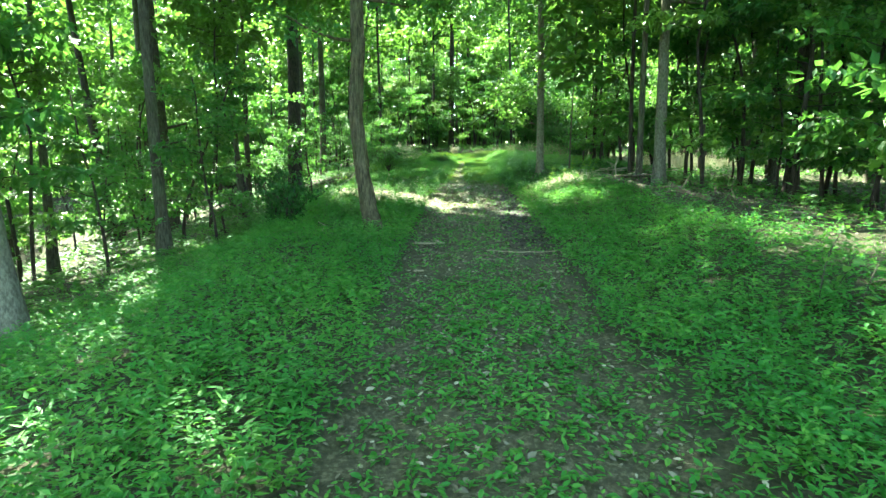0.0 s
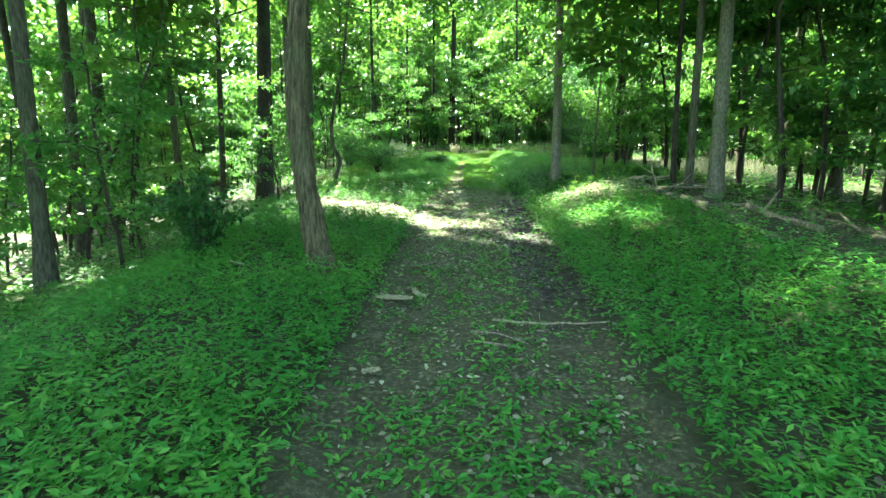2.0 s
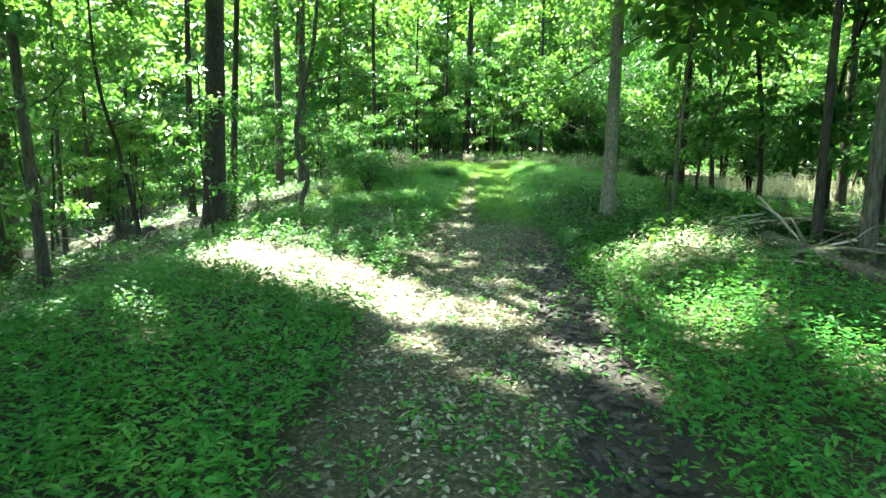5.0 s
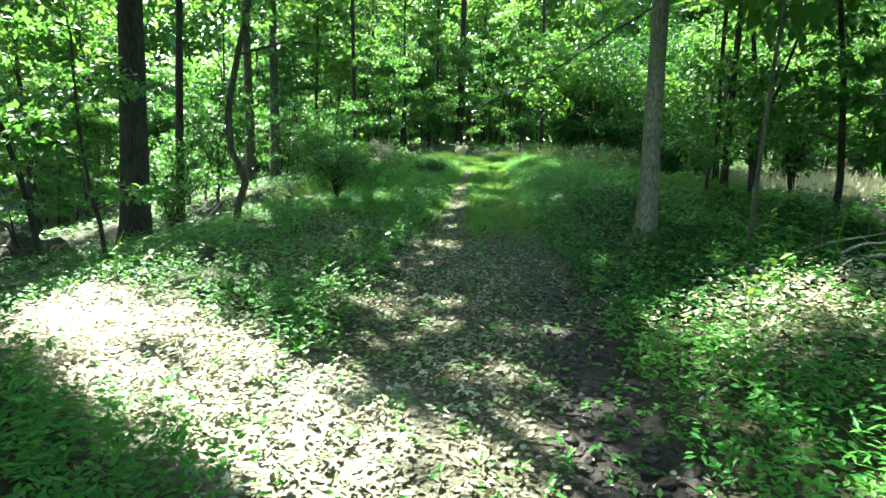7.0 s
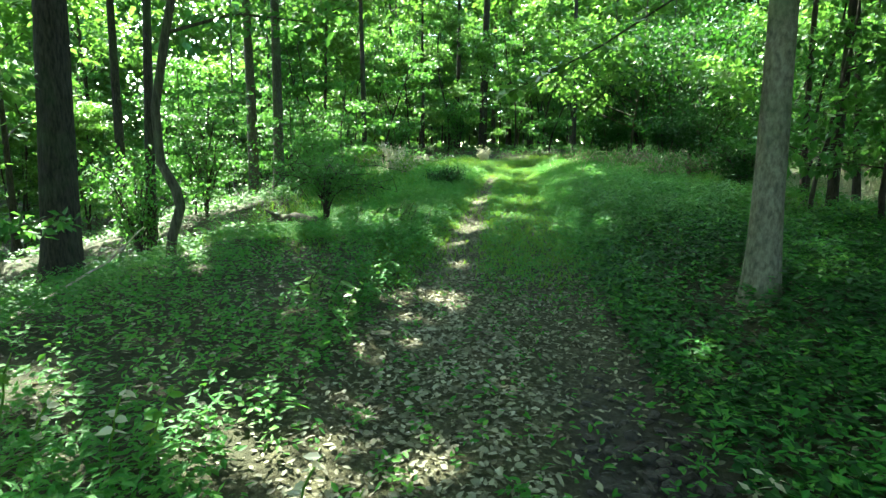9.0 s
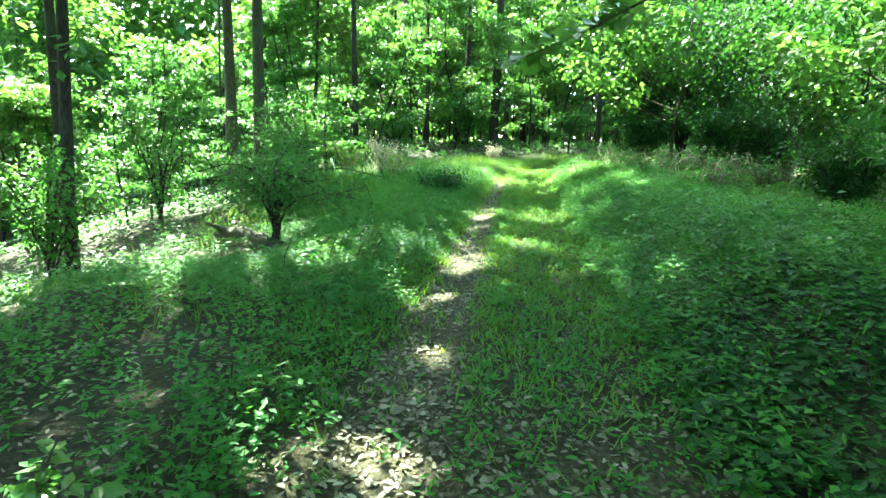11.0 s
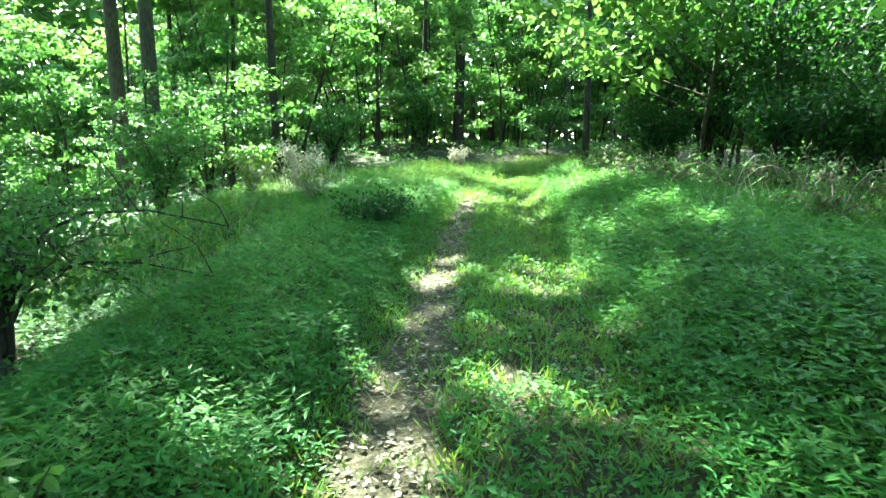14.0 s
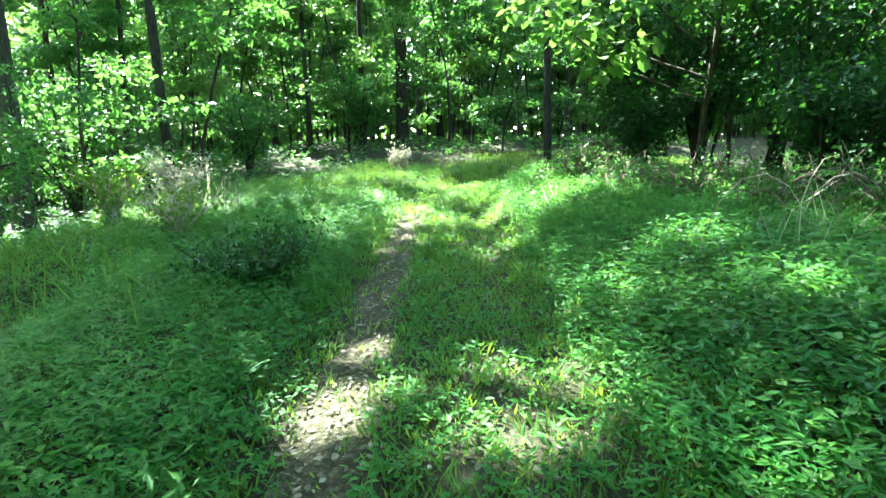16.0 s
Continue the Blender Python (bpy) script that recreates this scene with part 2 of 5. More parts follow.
# Sun flecks: holes in the canopy, named by where their light falls (x, y, half width, half length).
FLECKS = [
    # the sunny opening beside the trail
    (-3.3, 13.5, 0.55, 0.4), (-2.6, 12.9, 0.7, 0.5), (-1.9, 12.3, 0.8, 0.55), (-1.2, 11.7, 0.8, 0.5), (-0.5, 11.15, 0.8, 0.45), (0.15, 10.9, 0.75, 0.42), (0.75, 11.05, 0.4, 0.3), (-0.33, 10.05, 0.22, 0.25),
    (-1.0, 13.2, 0.35, 0.2), (-0.45, 13.45, 0.3, 0.14), (-2.0, 13.7, 0.4, 0.22), (-0.43, 12.48, 0.3, 0.2), (-0.23, 13.2, 0.28, 0.15), (0.17, 12.77, 0.2, 0.2), (-0.35, 12.05, 0.35, 0.12), (-0.9, 13.05, 0.25, 0.15), (-1.2, 12.55, 0.25, 0.2), (0.54, 11.95, 0.35, 0.14), (0.95, 11.68, 0.4, 0.12), (0.3, 13.35, 0.25, 0.12),
    (0.25, 9.4, 0.22, 0.2), (0.9, 9.9, 0.3, 0.25), (1.3, 9.3, 0.2, 0.25), (0.6, 8.9, 0.16, 0.12), (0.1, 9.8, 0.14, 0.14), (1.0, 12.7, 0.4, 0.12),
    (2.0, 12.5, 0.22, 0.2), (2.65, 12.35, 0.5, 0.4), (2.2, 11.9, 0.35, 0.2), (2.9, 11.8, 0.3, 0.22), (2.3, 10.2, 0.35, 0.5), (2.6, 9.0, 0.3, 0.45), (3.0, 7.2, 0.14, 0.25), (2.9, 4.2, 0.2, 0.15),
    # the verges at the start
    (-6.0, 6.5, 0.9, 0.5), (-4.7, 6.15, 0.5, 0.3), (-3.9, 4.1, 0.6, 0.45), (-3.1, 2.3, 0.35, 0.3), (-1.7, 1.1, 0.35, 0.2), (-2.5, 1.0, 0.3, 0.2), (-4.4, 8.6, 0.4, 0.3), (-5.3, 9.6, 0.5, 0.35), (-6.5, 9.5, 0.7, 0.5), (-3.4, 10.2, 0.4, 0.25), (-2.4, 9.9, 0.4, 0.2),
    (-0.5, 1.3, 0.14, 0.1), (-0.1, 3.9, 0.14, 0.12),
    # the grassy trail beyond
    (0.33, 19.7, 0.3, 0.4), (1.27, 20.5, 0.38, 0.18), (0.15, 18.4, 0.2, 0.25), (0.36, 20.6, 0.14, 0.3), (0.5, 21.6, 0.14, 0.2), (0.62, 22.75, 0.34, 0.3), (1.56, 22.45, 0.4, 0.22), (0.68, 23.4, 0.22, 0.2), (1.72, 23.0, 0.35, 0.14), (2.1, 21.5, 0.35, 0.14), (1.95, 19.6, 0.16, 0.14), (1.1, 21.5, 0.3, 0.14),
    (0.0, 16.0, 0.35, 0.18), (0.35, 16.6, 0.25, 0.16), (-0.1, 15.4, 0.3, 0.12), (0.1, 15.0, 0.2, 0.12), (-0.2, 14.75, 0.2, 0.1), (0.35, 15.8, 0.2, 0.14), (0.4, 17.2, 0.22, 0.22), (-0.7, 18.5, 0.3, 0.2), (-0.95, 18.85, 0.25, 0.16), (-0.45, 18.9, 0.2, 0.14), (-1.3, 18.3, 0.14, 0.12), (-0.8, 15.3, 0.2, 0.15), (-0.1, 16.2, 0.25, 0.15), (-3.4, 15.7, 0.4, 0.25), (-2.2, 18.4, 0.35, 0.2), (-3.0, 19.0, 0.3, 0.25), (-1.7, 17.6, 0.2, 0.15), (-2.8, 17.5, 0.25, 0.2), (-3.7, 20.3, 0.3, 0.2), (-2.3, 16.5, 0.2, 0.15), (-4.6, 19.6, 0.5, 0.3), (-4.6, 22.8, 0.5, 0.35), (2.0, 14.3, 0.3, 0.1), (2.3, 18.4, 0.2, 0.15),
    (2.25, 27.5, 0.4, 0.3), (2.75, 26.8, 0.45, 0.3), (0.35, 27.2, 0.35, 0.6), (0.2, 25.9, 0.2, 0.35), (2.0, 25.7, 0.3, 0.16), (2.7, 23.7, 0.6, 0.2), (3.1, 22.5, 0.2, 0.2), (1.15, 28.7, 0.25, 0.3),
    (-2.2, 27.7, 1.1, 0.7), (-3.3, 28.6, 0.9, 0.5), (0.9, 32.6, 0.14, 0.1), (3.5, 26.3, 1.3, 0.42), (2.7, 26.4, 0.4, 0.25), (4.4, 25.4, 0.6, 0.3), (7.5, 24.5, 1.0, 0.7), (6.2, 25.2, 0.6, 0.4), (5.2, 26.2, 1.0, 0.6), (7.5, 26.4, 1.2, 0.8), (7.9, 22.6, 1.0, 0.6), (1.6, 29.9, 0.5, 0.12),
    # openings deeper in the wood
    (10.4, 24.2, 3.0, 1.6), (13.5, 18.5, 2.5, 2.0), (-9.0, 20.0, 2.0, 2.0), (-11.0, 12.0, 2.0, 2.0), (-8.0, 30.0, 2.5, 2.0), (8.0, 36.0, 2.0, 2.0), (-5.5, 33.0, 1.6, 1.2), (-3.5, 36.5, 1.5, 1.2), (-6.5, 38.5, 2.0, 1.5), (-1.5, 39.5, 1.2, 1.0), (-9.5, 35.0, 2.0, 1.5), (-4.6, 29.6, 0.8, 0.6), (-12.0, 26.0, 1.5, 1.5),
]


def lit(P, grow=1.0):
    """Which of these points stand in the sunbeams of the flecks."""
    s = np.array(TO_SUN)
    zg = np.full(len(P), 0.6)
    for _ in range(3):
        Q = P[:, :2] - s[:2] / s[2] * (P[:, 2] - zg)[:, None]
        zg = land(Q[:, 0], Q[:, 1]) + 0.1
    Q = Q + 0.10 * np.stack([np.sin(7.3 * Q[:, 1] + 2.1 * Q[:, 0]), np.sin(6.1 * Q[:, 0] - 3.7 * Q[:, 1])], 1) + 0.05 * np.stack([np.sin(17 * Q[:, 1] + 5), np.sin(19 * Q[:, 0])], 1)
    out = np.zeros(len(P), bool)
    for x, y, a, b in FLECKS:
        out |= ((Q[:, 0] - x) / (a * grow)) ** 2 + ((Q[:, 1] - y) / (b * grow)) ** 2 < 1
    return out


# ---- mesh makers ----


def raw_mesh(name, verts, faces, material, smooth=False):
    """A mesh from arrays of points and of equal-sided faces."""
    me = bpy.data.meshes.new(name)
    verts, faces = np.asarray(verts, np.float32), np.asarray(faces, np.int32)
    k = faces.shape[1]
    me.vertices.add(len(verts))
    me.vertices.foreach_set("co", verts.ravel())
    me.loops.add(faces.size)
    me.loops.foreach_set("vertex_index", faces.ravel())
    me.polygons.add(len(faces))
    me.polygons.foreach_set("loop_start", np.arange(0, faces.size, k, dtype=np.int32))
    me.polygons.foreach_set("use_smooth", np.full(len(faces), smooth))
    me.update(calc_edges=True)
    me.materials.append(material)
    return me


def unit(v):
    return v / np.maximum(np.linalg.norm(v, axis=1, keepdims=True), 1e-6)


def leaf_mesh(name, P, D, N, L, W, material, plain=False, droop=0.12):
    """Leaves at P that point along D and face N, folded along the midrib."""
    n = len(P)
    D = unit(D)
    S = unit(np.cross(D, N))
    N = np.cross(S, D)
    L, W = np.broadcast_to(L, n)[:, None], np.broadcast_to(W, n)[:, None]
    tip = P + D * L - N * L * droop
    if plain:
        v = np.stack([P, P + D * L * 0.45 + S * W * 0.5 + N * (W * 0.12 - L * droop * 0.45), tip, P + D * L * 0.45 - S * W * 0.5 + N * (W * 0.12 - L * droop * 0.45)], 1)
        f = np.array([[0, 1, 2], [0, 2, 3]])
    else:
        up = N * W * 0.14
        v = np.stack([P, P + D * L * 0.28 + S * W * 0.46 + up - N * L * droop * 0.28, P + D * L * 0.66 + S * W * 0.40 + up * 0.6 - N * L * droop * 0.66, tip,
                      P + D * L * 0.66 - S * W * 0.40 + up * 0.6 - N * L * droop * 0.66, P + D * L * 0.28 - S * W * 0.46 + up - N * L * droop * 0.28], 1)
        f = np.array([[0, 1, 2, 3], [0, 3, 4, 5]])
    faces = (f[None] + (np.arange(n) * v.shape[1])[:, None, None]).reshape(-1, f.shape[1])
    return raw_mesh(name, v.reshape(-1, 3), faces, material)


def tube(points, radii, sides=8, rough=0.0, seed=0, close=True):
    """Points and faces of a tapered, uneven limb along a line of points."""
    r = np.random.default_rng(seed)
    pts, verts, faces = [Vector(p) for p in points], [], []
    phase = r.uniform(0, 6.28, 4)
    for i, p in enumerate(pts):
        d = (pts[min(i + 1, len(pts) - 1)] - pts[max(i - 1, 0)]).normalized()
        a = d.cross(Vector((0.31, 0.95, 0.05))).normalized()
        b = d.cross(a)
        for k in range(sides):
            q = 2 * math.pi * k / sides
            bump = 1 + rough * (0.5 * math.sin(3 * q + phase[0] + i * 0.21) + 0.35 * math.sin(7 * q + phase[1] + i * 0.5) + r.uniform(-0.5, 0.5))
            verts.append(p + (a * math.cos(q) + b * math.sin(q)) * radii[i] * bump)
    for i in range(len(pts) - 1):
        for k in range(sides):
            faces.append((i * sides + k, i * sides + (k + 1) % sides, (i + 1) * sides + (k + 1) % sides, (i + 1) * sides + k))
    if close:
        for base in (0, (len(pts) - 1) * sides):
            c = len(verts)
            verts.append(sum((verts[base + k] for k in range(sides)), Vector()) / sides)
            faces += [(base + k, base + (k + 1) % sides, c, c) for k in range(sides)]
    return verts, faces


def join(pieces):
    """Joins several lists of points and faces into one."""
    verts, faces = [], []
    for v, f in pieces:
        o = len(verts)
        verts += v
        faces += [tuple(i + o for i in face) for face in f]
    return verts, faces


def solid(name, pieces, material, smooth=True):
    verts, faces = join(pieces)
    me = bpy.data.meshes.new(name)
    me.from_pydata([tuple(v) for v in verts], [], [f if f[-1] != f[-2] else f[:3] for f in faces])
    me.polygons.foreach_set("use_smooth", [smooth] * len(me.polygons))
    me.materials.append(material)
    me.update()
    return me


def part(name, mesh, parent, label=""):
    ob = new(name, mesh)
    ob.parent = parent
    return tagged(ob, label) if label else ob


def ball(n, seed, flat=1.0):
    r = np.random.default_rng(seed)
    v = unit(r.normal(size=(n, 3))) * r.uniform(0.15, 1, (n, 1)) ** 0.5
    v[:, 2] *= flat
    return v


# ---- ground ----


def build_ground():
    def axis(lo, hi, fine, far):
        inner = np.arange(lo, hi + 1e-6, fine)
        out = np.cumsum(fine * 1.35 ** np.arange(1, 60))
        out = out[out < far]
        return np.concatenate([(lo - out)[::-1], inner, hi + out])

    xs, ys = axis(-9, 9, 0.14, 700), axis(-4, 40, 0.16, 700)
    X, Y = np.meshgrid(xs, ys)
    Z = land(X, Y)
    near = (np.abs(X) < 12) & (Y > -6) & (Y < 44)
    Z = Z + near * rng.normal(0, 0.006, Z.shape)
    nx, ny = len(xs), len(ys)
    i = np.arange(nx * ny).reshape(ny, nx)
    faces = np.stack([i[:-1, :-1], i[:-1, 1:], i[1:, 1:], i[1:, :-1]], -1).reshape(-1, 4)
    me = raw_mesh("ground", np.stack([X, Y, Z], -1).reshape(-1, 3), faces, SOIL, True)
    a = me.attributes.new("bare", "FLOAT", "POINT")
    a.data.foreach_set("value", bare(X, Y).astype(np.float32).ravel())
    mud = muddy(X, Y)
    b = me.attributes.new("mud", "FLOAT", "POINT")
    b.data.foreach_set("value", mud.astype(np.float32).ravel())
    # dry: mask of the strip whose soil is whitened to look sunlit.
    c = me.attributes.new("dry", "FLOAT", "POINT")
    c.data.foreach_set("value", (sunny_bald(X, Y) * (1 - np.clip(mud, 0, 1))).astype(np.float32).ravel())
    tagged(new("ground", me), "bare trodden soil and leaf mould of a forest trail", "ground", kind="structure")


build_ground()

# ---- trees ----


def height(x, y):
    return float(land(x, y))


def trunk_line(x, y, h, lean, bend, n=12, seed=0, sink=0.15):
    r = np.random.default_rng(seed)
    a, b = r.uniform(0, 6.28, 2)
    z0 = height(x, y) - sink
    out = []
    for k in range(n):
        q = (k / (n - 1)) ** 1.3
        w = math.sin(q * 5 + a) * bend, math.sin(q * 4 + b) * bend
        s = math.sin(a) * bend, math.sin(b) * bend
        out.append(Vector((x + lean[0] * q * h + w[0] - s[0], y + lean[1] * q * h + w[1] - s[1], z0 + q * (h + sink))))
    return out


def crown_leaves(middles, spread, count, size, seed, flat=0.5, beams=True):
    """Leaves in clumps round the middles, gone where the sunbeams pass."""
    r = np.random.default_rng(seed)
    m = np.repeat(np.asarray(middles), count, 0)
    P = m + ball(len(m), seed + 1, flat) * np.asarray(spread)
    D = unit(P - m + r.normal(0, 0.4, P.shape) - [0, 0, 0.15])
    N = r.normal(0, 0.45, P.shape) + [0, 0, 1]
    L = size * r.uniform(0.6, 1.25, len(P))
    if beams:
        keep = ~lit(P + D * L[:, None] * 0.5, 1.12) | (r.uniform(size=len(P)) < 0.03)
        P, D, N, L = P[keep], D[keep], N[keep], L[keep]
    return P, D, N, L


def tree(x, y, d, h, lean=(0, 0), bend=0.08, bark=BARK_MID, label="", seed=0, crown_base=0.45, radius=3.0, clumps=46, low=(), sides=14, leaf=0.27, arc=None, flare=0.55, reach=()):
    """A forest tree: trunk, limbs and a leafy crown. low: heights of low leafy limbs with their turn and length."""
    r = np.random.default_rng(seed + 100)
    base = new("tree")
    base.location = (x, y, height(x, y))
    back = Matrix.Translation((-x, -y, -height(x, y)))

    def place(mesh):
        mesh.transform(back)
        return mesh

    n = 30 if sides > 10 else 9
    line = trunk_line(x, y, h, lean, bend, n, seed)
    if arc:
        for p in line:
            p.x += float(np.interp(p.z - line[0].z, arc[0], arc[1]))
    radii = [d / 2 * (1.0 - 0.75 * k / (n - 1)) * (1 + flare * math.exp(-(line[k].z - line[0].z) / 0.26)) for k in range(n)]
    trunk = tube(line, radii, sides, 0.07 if bark is not BARK_GREY else 0.035, seed)
    pieces = [trunk]
    part("trunk", place(solid("trunk", pieces, bark)), base)

    def along(q):
        f = q * (n - 1)
        i = min(int(f), n - 2)
        return line[i].lerp(line[i + 1], f - i), radii[i] * (1 - f + i) + radii[i + 1] * (f - i)

    tips = []

    def limb(start, rad, turn, rise, length, name="limb"):
        for attempt in range(8):
            pts = [start]
            way = Vector((math.cos(turn + 0.8 * attempt), math.sin(turn + 0.8 * attempt), rise)).normalized()
            for k in range(5):
                way = (way + Vector(r.normal(0, 0.16, 3)) + Vector((0, 0, 0.06))).normalized()
                pts.append(pts[-1] + way * length / 5)
            if name != "limb" or not lit(np.array([tuple(p) for p in pts[2:]]))[:].any():
                break
        part(name, place(solid(name, [tube(pts, [rad * (1 - 0.82 * k / 5) for k in range(6)], 6, 0.05, seed + 3)], bark)), base)
        tips.extend(pts[2:])

    nl = 5
    for k in range(nl):
        q = crown_base + (0.95 - crown_base) * k / nl
        p, rad = along(min(0.97, (q) ** (1 / 1.3)))
        limb(p, rad * 0.55, r.uniform(0, 6.28), r.uniform(0.3, 0.9), radius * r.uniform(0.6, 1.0))
    for z, turn, rise, length in reach:
        p, rad = along((z / h) ** (1 / 1.3))
        limb(p, rad * 0.6, turn, rise, length, "long_limb")
    top = [line[-1], line[-2], line[-3]]
    mids = [Vector(t) for t in tips + top]
    while len(mids) < clumps:
        mids.append(mids[int(r.integers(len(mids)))] + Vector(r.normal(0, 0.75, 3)))
    P, D, N, L = crown_leaves([tuple(m) for m in mids], (0.95, 0.95, 0.8), 44, leaf, seed, 0.6)
    crown = leaf_mesh("crown", P, D, N, L, L * 0.62, LEAF_CANOPY, plain=True)
    part("crown", place(crown), base)
    for z, turn, length, size, mat in low:
        p, rad = along(max(0.02, min(0.95, (z / h) ** (1 / 1.3))))
        tips.clear()
        limb(p, max(0.02, rad * 0.35), turn, 0.25, length, "bough")
        P, D, N, L = crown_leaves([tuple(t) for t in tips], (0.5, 0.5, 0.4), 60, size, seed + 31, 0.6, False)
        tagged(part("leafy_spray", place(leaf_mesh("leafy_spray", P, D, N, L, L * (0.85 if mat is LEAF_YOUNG else 0.62), mat)), base), kind="stuff")
    return tagged(base, label or "tall forest tree with rough grey-brown bark", "tree", "trees of the forest")


NAMED = [
    # x, y, thickness, height, lean, bend, bark, label
    (-1.43, 7.28, 0.23, 13, (-0.055, 0.02), 0.08, BARK_SHAG, "slender tree with shaggy flaking brown bark beside the trail"),
    (-5.27, 18.42, 0.52, 18, (0.01, 0.06), 0.03, BARK_DARK, "thick dark-barked tree standing beside the sunny patch"),
    (2.64, 15.1, 0.225, 16, (0.0, 0.02), 0.04, BARK_GREY, "straight pale grey tree trunk at the trail side"),
    (4.6, 11.25, 0.27, 16, (-0.015, 0.01), 0.05, BARK_GREY, "straight smooth grey tree behind the fallen log"),
    (4.2, 11.4, 0.15, 14, (-0.02, 0.01), 0.06, BARK_MID, "slim grey tree with ivy at its foot"),
    (4.35, 12.4, 0.11, 12, (-0.02, 0.0), 0.08, BARK_DARK, "thin dark young tree"),
    (-8.6, 16.4, 0.34, 18, (-0.03, 0.0), 0.05, BARK_MID, "straight grey-brown tree on the slope"),
    (-7.5, 13.2, 0.25, 17, (-0.02, 0.0), 0.05, BARK_MID, "slim straight tree on the slope"),
    (-11.0, 17.4, 0.30, 17, (-0.10, 0.0), 0.05, BARK_DARK, "dark leaning tree on the slope"),
    (-10.5, 19.2, 0.42, 18, (-0.01, 0.0), 0.05, BARK_MID, "tall tree with ridged brown bark on the slope"),
    (-5.4, 13.2, 0.16, 14, (0.0, 0.0), 0.12, BARK_MID, "viny slim tree above leafy shrubs"),
    # Next two: trees added to hold canopy that shades the trail.
    (-6.6, 23.0, 0.24, 17, (0.03, 0.0), 0.06, BARK_DARK, "dark tree added behind the tall grass to give shade"),
    (-9.5, 26.6, 0.30, 17, (0.03, 0.0), 0.06, BARK_DARK, "straight dark tree added behind the tall grass to give shade"),
    (-12.5, 24.0, 0.17, 13, (-0.02, 0.0), 0.07, BARK_DARK, "slim dark tree at the edge of the clearing"),
    (9.6, 19.8, 0.26, 15, (-0.02, 0.0), 0.08, BARK_MID, "grey-brown tree beside a sunny glade"),
    (6.86, 20.65, 0.13, 11, (-0.08, 0.0), 0.12, BARK_DARK, "thin dark leaning tree"),
    (6.3, 21.2, 0.12, 11, (-0.02, 0.0), 0.12, BARK_DARK, "thin dark young tree in the thicket"),
    (3.2, 13.85, 0.05, 5.5, (-0.005, 0.0), 0.04, BARK_MID, "thin grey sapling trunk among fallen branches"),
    (5.2, 18.6, 0.13, 11, (-0.03, 0.0), 0.10, BARK_DARK, "thin dark tree with a branch over the trail"),
    (-8.1, 32.9, 0.46, 19, (-0.01, 0.0), 0.05, BARK_MID, "tall straight tree in the wood"),
    (-6.85, 32.1, 0.44, 19, (0.02, 0.0), 0.05, BARK_MID, "tall straight tree in the wood"),
    (0.9, 40.5, 0.46, 20, (0.0, 0.0), 0.05, BARK_DARK, "tall dark tree where the trail bends"),
    (-4.3, 44.0, 0.24, 18, (0.0, 0.0), 0.05, BARK_DARK, "slim dark tree in the wood"),
    (-1.9, 38.0, 0.16, 15, (0.0, 0.0), 0.06, BARK_DARK, "thin dark tree in the wood"),
    (-0.4, 39.0, 0.22, 17, (0.0, 0.0), 0.06, BARK_DARK, "slim dark tree in the wood"),
    # Last two: trees added so that their crowns keep sun off the ground.
    (-3.3, 30.8, 0.20, 16, (0.0, 0.0), 0.06, BARK_DARK, "slim dark tree added at the back of the clearing to give shade"),
    (4.3, 33.2, 0.20, 15, (-0.02, 0.0), 0.06, BARK_DARK, "slim dark tree added inside the thicket to give shade"),
]
# Crowns widened, mostly above view, to cast more shade on the ground.
WIDE = {2: 6.0, 3: 5.5, 0: 5.8, 10: 6.0, 1: 6.0, 11: 6.0, 12: 6.0, 25: 6.0, 26: 5.5}
LOW = {0: ((3.0, 2.6, 1.6, 0.10, LEAF_UNDER), (3.6, 0.6, 1.8, 0.10, LEAF_UNDER)), 2: ((4.6, 1.2, 2.2, 0.12, LEAF_UNDER),),
       6: ((3.2, 0.2, 2.0, 0.11, LEAF_UNDER),), 7: ((2.6, -0.4, 1.6, 0.11, LEAF_UNDER),), 3: ((4.0, 0.3, 2.4, 0.12, LEAF_UNDER),)}
# High limbs added above the view to keep sun off verges and forest floor.
SHADE_LIMBS = {2: ((10.0, 0.2, 0.1, 5.0), (11.0, 1.2, 0.1, 5.0), (9.5, 2.2, 0.1, 4.5), (11.5, 3.4, 0.1, 4.5), (10.5, -0.6, 0.1, 5.0)),
         25: ((9.5, 0.0, 0.1, 5.0), (10.5, 0.5, 0.1, 5.0), (11.5, -0.4, 0.1, 5.0), (9.0, 0.9, 0.1, 4.5)),
         11: ((12.5, 0.2, 0.1, 5.4), (12.5, 0.55, 0.12, 6.4), (13.5, 0.75, 0.1, 6.6), (11.5, 0.4, 0.05, 5.0), (14.0, 0.35, 0.1, 6.0), (10.5, 0.15, 0.05, 6.5))}
for k, (x, y, d, h, lean, bend, bark, label) in enumerate(NAMED):
    tree(x, y, d, h, lean, bend, bark, label, seed=10 + k, radius=WIDE.get(k, 4.6) if d > 0.1 else 1.0, clumps=(300 if k in SHADE_LIMBS else 200 if k in WIDE else 120) if d > 0.1 else 14, sides=22 if y < 19 else 12,
         low=LOW.get(k, ()), leaf=0.38 if y < 22 and x < 0 else 0.30,
         arc=((0, 0.5, 1.2, 2.0, 3.0, 14), (0.06, -0.03, -0.12, -0.17, -0.08, 0.2)) if k == 0 else None, flare=1.1 if k == 0 else 0.6, reach=SHADE_LIMBS.get(k, ()))


